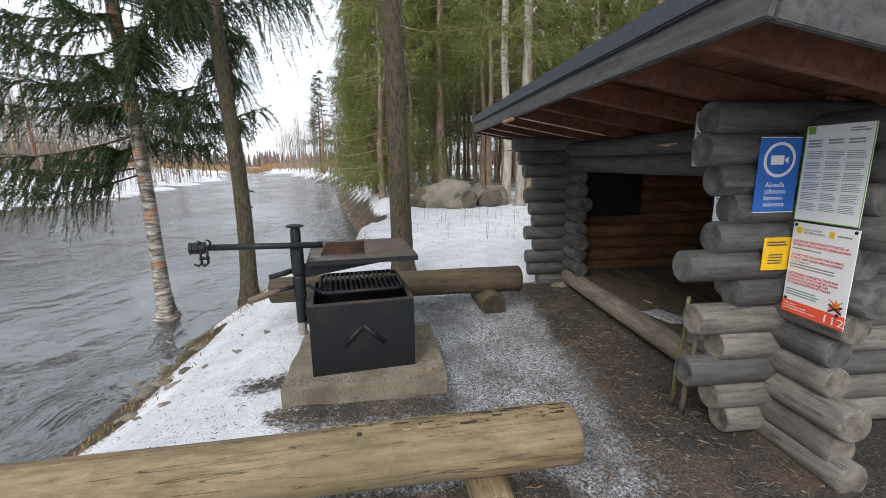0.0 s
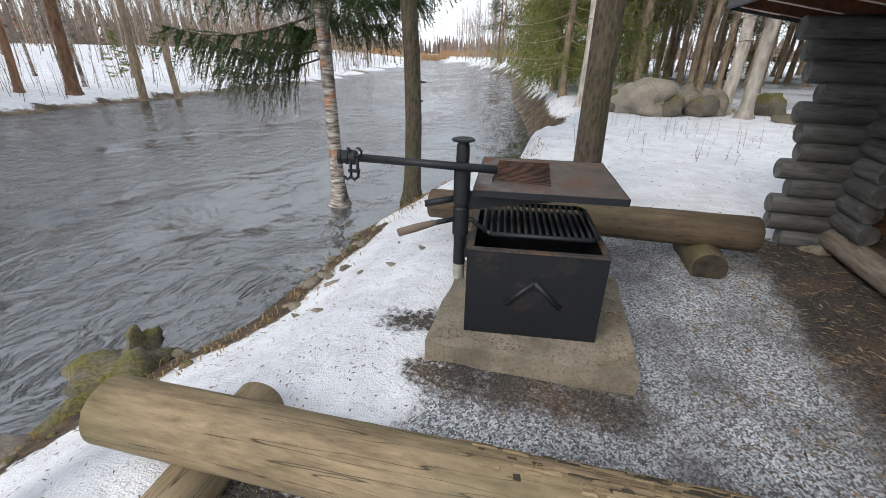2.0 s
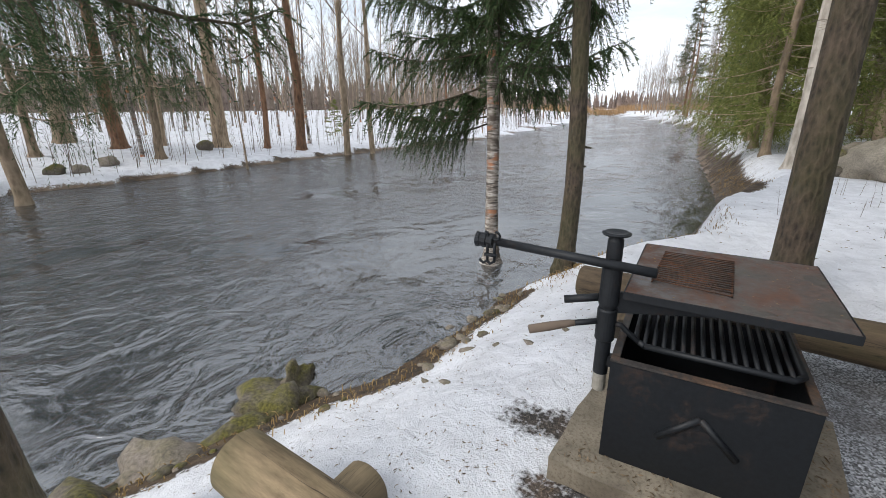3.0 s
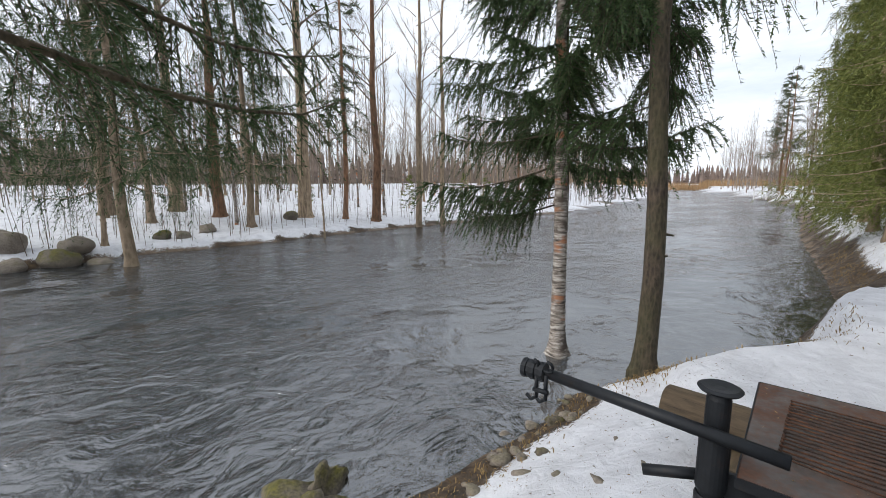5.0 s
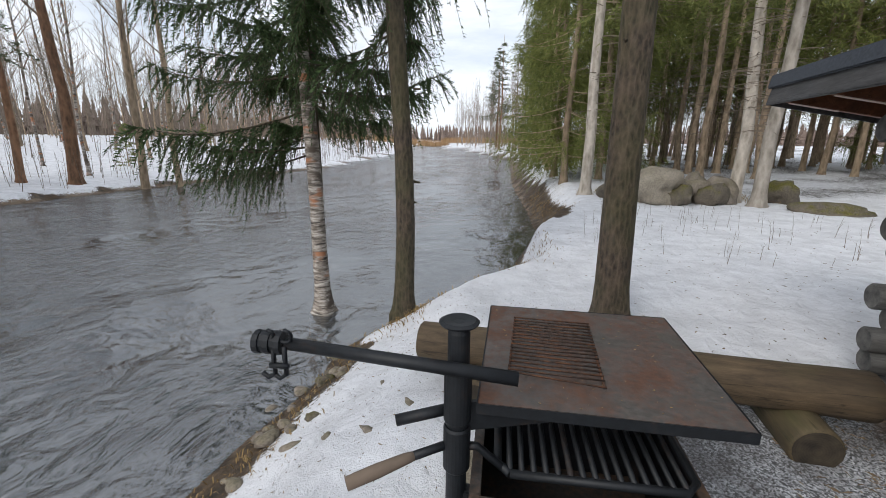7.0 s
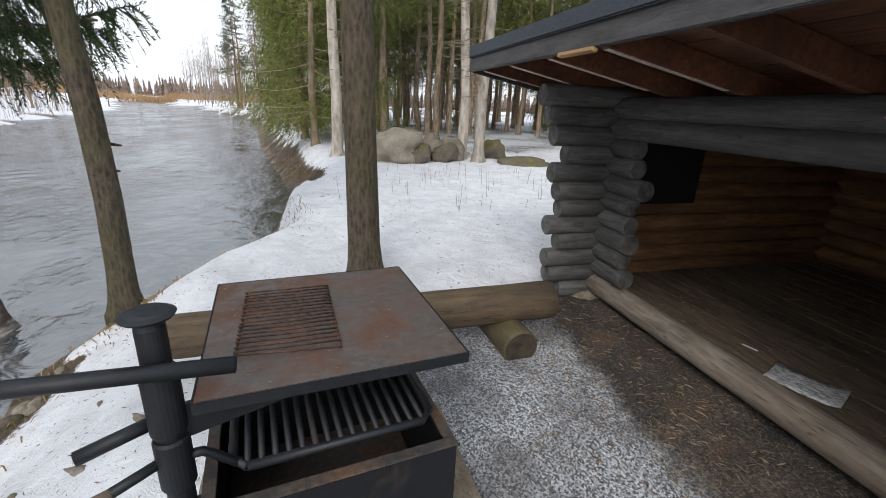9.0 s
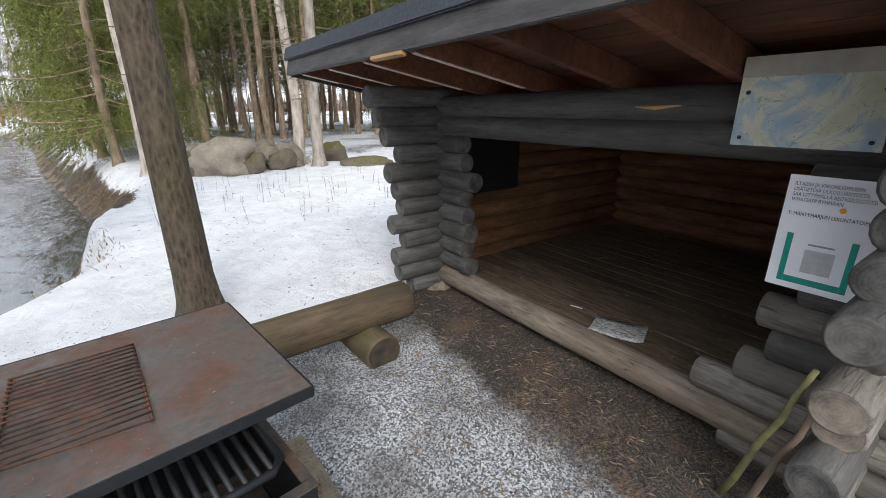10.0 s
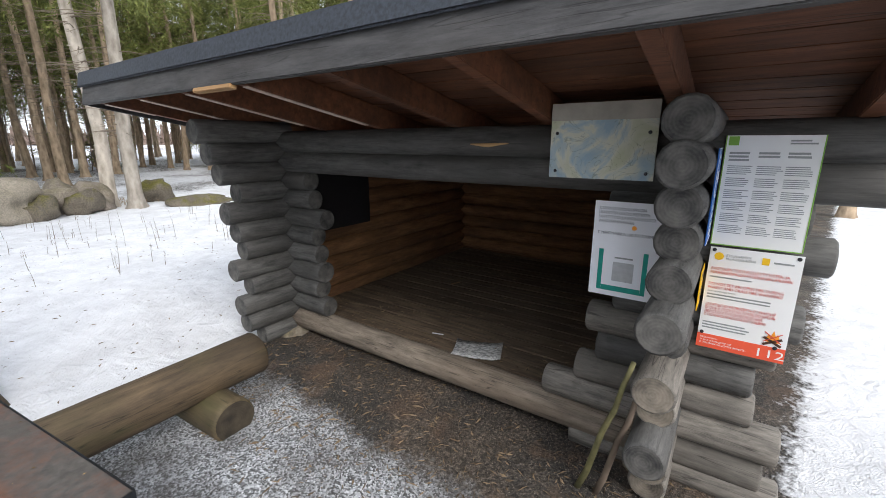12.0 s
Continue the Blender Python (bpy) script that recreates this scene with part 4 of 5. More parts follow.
# arm with its hook cluster
e0, e1 = GI @ Vector((-0.735, 2.505, 1.1)), GI @ Vector((-1.40, 2.39, 1.105))
arm = part("arm", tube_mesh("arm", [e0, e1], 0.019, STEEL, 14), grill)
bm = bmesh.new()
for k in range(5):
    r = bmesh.ops.create_cone(bm, cap_ends=True, segments=12, radius1=0.036 - 0.003 * (k % 2), radius2=0.034, depth=0.016)
    bmesh.ops.rotate(bm, verts=r["verts"], cent=(0, 0, 0), matrix=Euler((0, radians(90), 0)).to_matrix())
    bmesh.ops.translate(bm, verts=r["verts"], vec=(-0.02 - k * 0.017, 0.004 * (k % 2), 0))
part("clamp", mesh_of(bm, "clamp", STEEL, smooth=False), arm, Matrix.Translation(e1))
for k, (dx, r) in enumerate(((0.0, 0.022), (-0.05, 0.018))):
    pts = [e1 + Vector((dx + r * math.sin(a), -0.015, 0.03 + r * math.cos(a) * 0.9)) for a in [i * 0.7 for i in range(7)]]
    part("hook", tube_mesh("hook", pts, 0.006, STEEL, 7), arm)
for dx in (0.0, -0.035):
    pts = [e1 + Vector((dx, -0.02, z)) for z in (0.0, -0.05, -0.09)] + [e1 + Vector((dx - 0.02, -0.02, -0.105)), e1 + Vector((dx - 0.04, -0.02, -0.09))]
    part("hook", tube_mesh("hook", pts, 0.0075, STEEL, 7), arm)
part("hook_bar", tube_mesh("hook_bar", [e1 + Vector((-0.045, -0.025, -0.06)), e1 + Vector((0.012, -0.025, -0.06))], 0.009, STEEL, 7), arm)
# plate
PL = GI @ pose(-0.6, 2.962, 0.975, 0, 0, 15.2)
plate = part("top_plate", box_mesh("top_plate", -0.355, 0.355, -0.362, 0.362, 0, 0.012, STEEL_TOP, bevel=0.003), grill, PL, "rusty stained steel plate")
for a in ((-0.357, 0.357, -0.366, -0.361, -0.02, 0.0125), (-0.357, 0.357, 0.3622, 0.366, -0.02, 0.0125), (0.3552, 0.3592, -0.36, 0.361, -0.02, 0.0125), (-0.3592, -0.3552, -0.36, 0.361, -0.02, 0.0125)):
    part("plate_edge", box_mesh("plate_edge", *a, STEEL, bevel=0.0015), plate)
q = PL.inverted() @ Vector((PX, PY, 0.73))
bv = [(q.x + 0.03, q.y, -0.005), (0.3, -0.2, -0.005), (0.3, -0.2, -0.03), (q.x + 0.03, q.y, -0.1)]
bm = bmesh.new()
fa = bm.faces.new([bm.verts.new(c) for c in bv])
ex = bmesh.ops.extrude_face_region(bm, geom=[fa])
bmesh.ops.translate(bm, verts=[g for g in ex["geom"] if isinstance(g, bmesh.types.BMVert)], vec=(0, 0.012, 0))
bmesh.ops.recalc_face_normals(bm, faces=bm.faces[:])
part("plate_bracket", mesh_of(bm, "plate_bracket", STEEL, smooth=False), plate)
# handles
h0, h1 = GI @ Vector((-0.93, 2.55, 0.93)), GI @ Vector((-1.075, 2.46, 0.9))
part("handle", tube_mesh("handle", [h0, h1], 0.017, STEEL, 12), grill, None, "short black pipe handle")
h0, h1 = GI @ Vector((-0.92, 2.53, 0.83)), GI @ Vector((-1.02, 2.42, 0.82))
hand = part("handle", tube_mesh("handle", [h0, h1], 0.013, STEEL, 10), grill)
h2 = GI @ Vector((-1.13, 2.29, 0.8))
grip = tube_mesh("grip", [h1.lerp(h0, 0.2), h1, h1.lerp(h2, 0.5), h2], [0.012, 0.016, 0.02, 0.019], TWIG, 10)
part("grip", grip, hand, None, "weathered brown wooden grip")
# cooking grate over the box
grate = part("cooking_grate", box_mesh("cooking_grate", -0.27, 0.27, 0.235, 0.25, -0.008, 0.008, STEEL, bevel=0.004), grill, pose(0.01, -0.02, 0.545))
loop = [(-0.24, -0.23, 0), (0.24, -0.23, 0), (0.275, -0.19, 0), (0.275, 0.2, 0), (0.24, 0.243, 0), (-0.24, 0.243, 0), (-0.275, 0.2, 0), (-0.275, -0.19, 0), (-0.24, -0.23, 0)]
part("grate_frame", tube_mesh("grate_frame", loop, 0.013, STEEL, 8), grate)
gbar = tube_mesh("grate_bar", [(0, -0.228, 0.003), (0, 0.24, 0.003)], 0.0095, STEEL, 6)
for i in range(15):
    part("grate_bar", gbar, grate, pose(-0.24 + 0.0343 * i, 0, 0))
g0 = Vector((PX + 0.03, PY, 0.6)) - Vector((0.01, -0.02, 0.545))
part("grate_hook", tube_mesh("grate_hook", [g0, g0 + Vector((0.03, 0.0, 0.0)), g0 + Vector((0.045, 0.01, -0.02)), (-0.26, -0.21, 0)], 0.012, STEEL, 8), grate)
# loose rusty rack on the plate
rack = thing("rusty_rack", pose(-0.72, 2.935, 0.9885, 0, 0, 12.5), "thin rusty wire rack lying on the steel plate", "rack")
part("rack_frame", tube_mesh("rack_frame", [(-0.14, -0.225, 0.004), (-0.14, 0.225, 0.004)], 0.0035, RUST_BAR, 6), rack)
part("rack_frame", tube_mesh("rack_frame", [(0.14, -0.225, 0.004), (0.14, 0.225, 0.004)], 0.0035, RUST_BAR, 6), rack)
wire = tube_mesh("wire", [(-0.145, 0, 0.009), (0.0, 0.0, 0.0085), (0.145, 0, 0.009)], 0.003, RUST_BAR, 5)
rr = random.Random(4)
for i in range(18):
    part("wire", wire, rack, pose(0, -0.22 + 0.0258 * i, 0, 0, 0, rr.uniform(-1.2, 1.2) - (5 if i == 0 else 0)))

# ---- log benches ----
def bench(name, a, b, z, r0, r1, mats, supports, label, seed):
    a, b = Vector((*a, z)), Vector((*b, z))
    yaw = math.degrees(math.atan2(b.y - a.y, b.x - a.x))
    ob = thing(name, pose(a.x, a.y, z, 0, 0, yaw), label, "bench", "log benches by the fire")
    part("seat_log", log_mesh("seat_log", (b - a).length, r0, r1, seed, *mats, sides=28, rings=30, wob=0.035), ob)
    for k, (x, back, front, zz, r) in enumerate(supports):
        part("support_log", log_mesh("support_log", back + front, r, r * 1.05, seed + 3 + k, *mats, sides=22), ob, pose(x, -front, zz - z, 0, 0, 90))
    return ob


bench("log_bench", (-1.84, 1.285), (0.655, 1.785), 0.308, 0.128, 0.14, (BENCH_WOOD, BENCH_END), ((0.4, 0.34, 0.24, 0.12, 0.11), (2.12, 0.2, 0.2, 0.1, 0.1)), "thick peeled yellow-brown log bench on cross logs", 11)
bench("log_bench", (-1.72, 3.86), (0.76, 4.315), 0.385, 0.125, 0.135, (BENCH_DARK, BENCH_END_DARK), ((0.42, 0.25, 0.28, 0.17, 0.12), (2.17, 0.25, 0.28, 0.19, 0.125)), "damp brown log bench on cross logs behind the grill", 23)
# cracked bark flakes on the top of the near seat log
def flakes(length, r0, r1, count, seed):
    rnd = random.Random(seed)
    v, f = [], []
    for _ in range(count):
        x = length * (0.55 + 0.43 * rnd.random() ** 0.8)
        a0 = math.pi / 2 + rnd.uniform(-0.25, 1.0) * -1
        dl, da = rnd.uniform(0.02, 0.12), rnd.uniform(0.03, 0.13)
        r = r0 + (r1 - r0) * x / length
        b0 = len(v)
        for rr_, sh in ((r - 0.006, 0.0), (r + rnd.uniform(0.002, 0.006), 0.004)):
            for dx, aa in ((-dl / 2 + sh, -da / 2), (dl / 2 - sh, -da / 2), (dl / 2 - sh, da / 2), (-dl / 2 + sh, da / 2)):
                q = a0 + aa + rnd.uniform(-0.01, 0.01)
                v.append((x + dx + rnd.uniform(-0.004, 0.004), rr_ * math.cos(q), rr_ * math.sin(q)))
        f += [(b0 + 4, b0 + 5, b0 + 6, b0 + 7)] + [(b0 + i, b0 + (i + 1) % 4, b0 + 4 + (i + 1) % 4, b0 + 4 + i) for i in range(4)]
    return raw_mesh("cracked_surface", v, f, BENCH_WOOD)


near_bench = [o for o in scene.objects if o.name == "log_bench"][0]
tagged(part("cracked_surface", flakes(2.54, 0.129, 0.142, 120, 8), near_bench, None, "cracked flaking wood surface"), kind="stuff")
dark_bits = flakes(2.54, 0.128, 0.14, 60, 9)
dark_bits.materials[0] = BENCH_END_DARK
tagged(part("dark_bark_patch", dark_bits, near_bench, None, "dark bark remnants on the log"), kind="stuff")

# ---- trees ----
def trunk_mesh(name, h, r, seed, mat, lean=(0, 0), sides=14, flare=1.45, rings=16, z0=-0.3, knots=0):
    rnd = random.Random(seed)
    o = rnd.uniform(0, 90)
    v, f = [], []
    zs = [z0, 0, 0.05, 0.12, 0.22, 0.4] + [0.4 + (h - 0.4) * ((i + 1) / rings) ** 1.15 for i in range(rings)]
    for z in zs:
        fl = 1 + (flare - 1) * math.exp(-max(z, 0) / 0.16)
        rad = r * fl * max(0.06, 1 - 0.92 * max(z, 0) / h) if z > 0 else r * flare
        cx = lean[0] * z + 0.012 * h * noise.noise((z * 0.25, o, 0)) * min(1, max(z, 0) / 2)
        cy = lean[1] * z + 0.012 * h * noise.noise((z * 0.25, o, 9)) * min(1, max(z, 0) / 2)
        for j in range(sides):
            a = 2 * math.pi * j / sides
            d = 1 + 0.06 * noise.noise((math.cos(a) * 1.5 + o, math.sin(a) * 1.5, z * 1.6)) + (0.16 * math.cos(a * 4 + o) * math.exp(-max(z, 0) / 0.13))
            v.append((cx + rad * d * math.cos(a), cy + rad * d * math.sin(a), z))
    for i in range(len(zs) - 1):
        for j in range(sides):
            k = (j + 1) % sides
            f.append((i * sides + j, i * sides + k, (i + 1) * sides + k, (i + 1) * sides + j))
    for k in range(knots):
        z, a = rnd.uniform(0.8, h * 0.5), rnd.uniform(0, 6.28)
        rad = r * (1 - 0.92 * z / h)
        c = Vector((lean[0] * z + rad * 0.9 * math.cos(a), lean[1] * z + rad * 0.9 * math.sin(a), z))
        d = Vector((math.cos(a), math.sin(a), rnd.uniform(-0.3, 0.2)))
        tube(v, f, [c, c + d * rnd.uniform(0.03, 0.08)], [0.016, 0.009], 5)
    return raw_mesh(name, v, f, mat, smooth=True)


def needle_twig(v, f, p, d, length, n, size, rnd, droop=0.0):
    """A hanging twig with needle blades in a brush round it."""
    d = d.normalized()
    side = d.cross(Vector((0, 0, 1)))
    side = side.normalized() if side.length > 0.01 else Vector((1, 0, 0))
    up = side.cross(d)
    for i in range(n):
        t = (i + rnd.random()) / n
        q = p + d * (length * t) + Vector((0, 0, -droop * length * t * t))
        a = rnd.uniform(0, 2 * math.pi)
        out = (side * math.cos(a) + up * math.sin(a)) * 0.75 + d * 0.75
        ln = size * rnd.uniform(0.7, 1.2) * (1.05 - 0.5 * t)
        wv_ = out.cross(d).normalized() * (size * (0.11 if size < 0.1 else 0.075))
        b = len(v)
        v += [tuple(q - wv_), tuple(q + wv_), tuple(q + out * ln)]
        f.append((b, b + 1, b + 2))


def spruce_crown(seed, h, z_low, reach, count, twigs, needles, size, wood_mat, leaf_mat, lean=(0, 0), only=None, twig_len=0.4, hang=0.55):
    """Limbs and hanging needle brushes; returns wood mesh and needle mesh."""
    rnd = random.Random(seed)
    wv_, wf, nv_, nf_ = [], [], [], []
    for i in range(count):
        t = (i + rnd.random()) / count
        z = z_low + (h - z_low) * t
        a = rnd.uniform(0, 2 * math.pi) if only is None else rnd.choice(only) + rnd.uniform(-0.35, 0.35)
        ln = reach * (1 - 0.8 * t) * rnd.uniform(0.55, 1.12)
        out = Vector((math.cos(a), math.sin(a), 0))
        base = Vector((lean[0] * z, lean[1] * z, z))
        pts = []
        sag = rnd.uniform(0.12, 0.4)
        for k in range(6):
            s = k / 5
            pts.append(base + out * (ln * s) + Vector((0, 0, -sag * ln * s + 0.22 * ln * s * s * s)) + Vector((noise.noise((s * 3, i, seed)), noise.noise((s * 3, i, seed + 5)), 0)) * 0.1 * ln * s)
        tube(wv_, wf, pts, [max(0.0035, 0.009 * ln * (1 - 0.8 * k / 5)) for k in range(6)], 5, False)
        across = Vector((-out.y, out.x, 0))
        for k in range(twigs):
            s = 0.2 + 0.8 * (k + rnd.random()) / twigs
            j = min(int(s * 5), 4)
            p = pts[j].lerp(pts[j + 1], s * 5 - j)
            sgn = rnd.choice((-1, 1))
            d = across * sgn * rnd.uniform(0.3, 1.0) + out * rnd.uniform(0.3, 0.8) + Vector((0, 0, -rnd.uniform(0.1, 1.6) * hang))
            tl = twig_len * rnd.uniform(0.5, 1.2) * (1.15 - 0.5 * s) * min(1.3, 0.6 + ln * 0.5)
            needle_twig(nv_, nf_, p, d, tl, needles, size, rnd, hang)
            if size < 0.09:
                e = p + d.normalized() * tl + Vector((0, 0, -hang * tl))
                tube(wv_, wf, [p, p.lerp(e, 0.5) + Vector((0, 0, hang * tl * 0.22)), e], [0.004, 0.003, 0.0015], 3, False)
        needle_twig(nv_, nf_, pts[3], pts[5] - pts[3], ln * 0.45, needles * 2, size, rnd, 0.0)
    return raw_mesh("crown_wood", wv_, wf, wood_mat, smooth=True), raw_mesh("foliage", nv_, nf_, leaf_mat)


def bare_crown(seed, h, z_low, r, reach, count, wood_mat, steep=0.9):
    rnd = random.Random(seed)
    v, f = [], []

    def grow(p, d, ln, rad, depth):
        q = p + d * ln * 0.5 + Vector((rnd.uniform(-1, 1), rnd.uniform(-1, 1), rnd.uniform(0, 1))) * ln * 0.08
        e = p + d * ln + Vector((rnd.uniform(-1, 1), rnd.uniform(-1, 1), rnd.uniform(0.2, 1.2))) * ln * 0.12
        tube(v, f, [p, q, e], [rad, rad * 0.7, rad * 0.3], 4 if depth > 1 else 3, False)
        if depth > 0:
            for k in range(3 if depth > 1 else 4):
                s = rnd.uniform(0.25, 1.0)
                nd = (d + Vector((rnd.uniform(-1, 1), rnd.uniform(-1, 1), rnd.uniform(-0.2, 0.7))) * 0.75).normalized()
                grow(p.lerp(e, s), nd, ln * rnd.uniform(0.35, 0.6), rad * 0.45, depth - 1)

    for i in range(count):
        z = z_low + (h * 0.96 - z_low) * (i + rnd.random()) / count
        a = rnd.uniform(0, 2 * math.pi)
        t = (z - z_low) / (h - z_low)
        d = Vector((math.cos(a), math.sin(a), steep * rnd.uniform(0.6, 1.5))).normalized()
        grow(Vector((0, 0, z)), d, reach * (1 - 0.7 * t) * rnd.uniform(0.5, 1.1), max(0.006, r * 0.35 * (1 - 0.8 * t)), 2 if t < 0.7 else 1)
    return raw_mesh("crown", v, f, wood_mat, smooth=True)


def tree(name, label, x, y, z, rz, trunk, *parts_, group="", category="tree"):
    ob = thing(name, pose(x, y, z, 0, 0, rz), label, category, group)
    part("trunk", trunk, ob)
    for nm, me in parts_:
        part(nm, me, ob)
    return ob


# spruce on the river bank with hanging branches
lw, ln_ = spruce_crown(3, 10.5, 2.7, 1.5, 50, 40, 40, 0.07, SPRUCE_BARK, NEEDLES, twig_len=0.42, hang=0.9)
tree("spruce", "dark spruce with drooping branches on the river bank", -2.75, 5.42, -0.2, 0, trunk_mesh("trunk", 15, 0.105, 3, SPRUCE_BARK, (0.01, 0.034), knots=16), ("crown_wood", lw), ("foliage", ln_), group="bank trees")
lw, ln_ = spruce_crown(13, 10.0, 2.75, 2.1, 105, 42, 44, 0.075, SPRUCE_BARK, NEEDLES, twig_len=0.42, hang=0.55)
bw, bn = spruce_crown(14, 2.6, 2.2, 2.5, 5, 46, 44, 0.065, SPRUCE_BARK, NEEDLES, only=(3.6, 3.9), twig_len=0.42, hang=0.7)
tree("spruce", "dense spruce with drooping boughs behind the birch", -4.5, 6.12, -0.72, 0, trunk_mesh("trunk", 11, 0.07, 13, SPRUCE_BARK, sides=10), ("crown_wood", lw), ("foliage", ln_), ("low_limb", bw), ("foliage", bn), group="bank trees")
# birch at the waterline
tree("birch", "birch with patchy peeling bark at the waterline", -4.33, 5.93, -0.72, 40, trunk_mesh("trunk", 13, 0.105, 5, BIRCH_BARK, (-0.02, 0.02), flare=1.9, knots=5), ("crown", bare_crown(6, 13, 5.0, 0.1, 2.2, 14, TWIG)), group="bank trees")
# big spruce trunk behind the far bench
rw, rn = spruce_crown(8, 18, 6.0, 2.6, 40, 16, 12, 0.1, SPRUCE_BARK, NEEDLES, twig_len=0.6)
tree("spruce", "tall spruce trunk with flared base in the snow", -0.6, 5.32, 0.08, 0, trunk_mesh("trunk", 20, 0.14, 8, SPRUCE_BARK, (-0.022, -0.01), 20, 1.55, knots=22), ("crown_wood", rw), ("foliage", rn), group="bank trees")
# near trunk beside the bench end, its boughs hanging over the water
LEAN = (-0.055, 0.018)
hw, hn = spruce_crown(35, 6.0, 2.5, 2.8, 24, 40, 40, 0.058, SPRUCE_BARK, NEEDLES, LEAN, (0.5, 0.8, 1.1, 1.4, 1.8), twig_len=0.36, hang=0.6)
aw, an = spruce_crown(36, 15, 6.0, 2.6, 40, 16, 12, 0.1, SPRUCE_BARK, NEEDLES, LEAN, twig_len=0.6)
tree("spruce", "near mossy trunk at the end of the log bench", -2.32, 0.52, -0.15, 70, trunk_mesh("trunk", 16, 0.15, 31, SPRUCE_BARK, LEAN, 20, 1.6, knots=4), ("crown_wood", aw), ("foliage", an), ("low_limb", hw), ("foliage", hn), group="bank trees")

# forest on the near side
SPR = []
for k in range(3):
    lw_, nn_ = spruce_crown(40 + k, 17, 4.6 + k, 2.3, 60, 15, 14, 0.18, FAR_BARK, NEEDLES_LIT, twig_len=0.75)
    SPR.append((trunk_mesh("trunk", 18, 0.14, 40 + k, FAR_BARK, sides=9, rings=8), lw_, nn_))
FULL = []
for k in range(2):
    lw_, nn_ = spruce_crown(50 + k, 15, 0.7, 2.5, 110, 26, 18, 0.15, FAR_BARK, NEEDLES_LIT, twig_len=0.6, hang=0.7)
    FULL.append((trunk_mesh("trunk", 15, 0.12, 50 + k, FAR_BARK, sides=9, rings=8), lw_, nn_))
PALE = trunk_mesh("trunk", 18, 0.15, 61, PALE_BARK, sides=12, rings=10, knots=26)


def dead_limbs(seed, h0, h1, count, reach):
    rnd = random.Random(seed)
    v, f = [], []
    for i in range(count):
        z, a = rnd.uniform(h0, h1), rnd.uniform(0, 6.28)
        ln = reach * rnd.uniform(0.4, 1.0)
        o = Vector((math.cos(a), math.sin(a), 0))
        p = [Vector((0, 0, z)), Vector((0, 0, z - 0.02)) + o * ln * 0.5, Vector((0, 0, z - 0.12 * ln)) + o * ln]
        tube(v, f, p, [0.012, 0.008, 0.003], 4, False)
        for k in range(3):
            s = rnd.uniform(0.3, 0.95)
            q = p[0].lerp(p[2], s)
            tube(v, f, [q, q + (o + Vector((rnd.uniform(-1, 1), rnd.uniform(-1, 1), rnd.uniform(-0.6, 0.3)))) * ln * 0.28], [0.004, 0.0015], 3, False)
    return raw_mesh("dead_wood", v, f, TWIG_PALE, smooth=True)


DEAD = dead_limbs(3, 1.6, 7.5, 46, 1.3)
pale = tree("spruce", "pale grey spruce trunk with dead twigs", 2.1, 13.6, ground_z(2.1, 13.6), 0, PALE, ("dead_wood", DEAD), ("crown_wood", SPR[0][1]), ("foliage", SPR[0][2]), group="forest edge trees")
copy_thing(pale, pose(1.72, 14.3, ground_z(1.72, 14.3), 0, 1.0, 130))
copy_thing(pale, pose(-1.84, 14.1, ground_z(-1.84, 14.1), 0, -1.0, 210))
forest = [tree("spruce", "forest spruce with a bare lower trunk", 5.5, 19, ground_z(5.5, 19), 0, t, ("dead_wood", DEAD), ("crown_wood", a), ("foliage", b), group="near forest") for t, a, b in SPR]
for k, ob in enumerate(forest):
    ob.matrix_basis = pose(-0.6 + 2.2 * k, 19 + 1.7 * k, ground_z(-0.6 + 2.2 * k, 19 + 1.7 * k), 0, 0, 40 * k)
rr = random.Random(17)
placed = [(2.1, 13.6), (1.72, 14.3), (-1.84, 14.1), (-0.6, 19), (1.6, 20.7), (3.8, 22.4)]
tries = 0
while len(placed) < 130 and tries < 6000:
    tries += 1
    y = rr.uniform(15.5, 50) if rr.random() < 0.8 else rr.uniform(0, 16)
    x = rr.uniform(-11, 36) if y > 15.5 else rr.uniform(9, 26)
    gap = 1.25 if y > 15.5 else 2.2
    if x - curve_x(NEAR, y) < 2.0 or any(math.hypot(x - a, y - b) < gap for a, b in placed):
        continue
    placed.append((x, y))
    copy_thing(forest[rr.randrange(3)], pose(x, y, ground_z(x, y), rr.uniform(-1.2, 1.2), rr.uniform(-1.2, 1.2), rr.uniform(0, 360)) @ Matrix.Diagonal((1, 1, 1, 1)))
edge = [tree("spruce", "green bushy spruce at the river edge", -3.2, 17.2, 0, 0, t, ("crown_wood", a), ("foliage", b), group="river edge spruces") for t, a, b in FULL]
spots = [(-2.9, 17.0), (-3.7, 19.6), (-4.6, 23.0), (-1.9, 18.8), (-5.6, 27), (-6.8, 31), (-3.0, 24.5), (-1.5, 29), (4, 34), (11, 33), (18, 26), (20, 14)]
for k, (x, y) in enumerate(spots):
    m = pose(x, y, ground_z(x, y), 0, 0, 67 * k)
    if k < 2:
        edge[k].matrix_basis = m
    else:
        copy_thing(edge[k % 2], m)

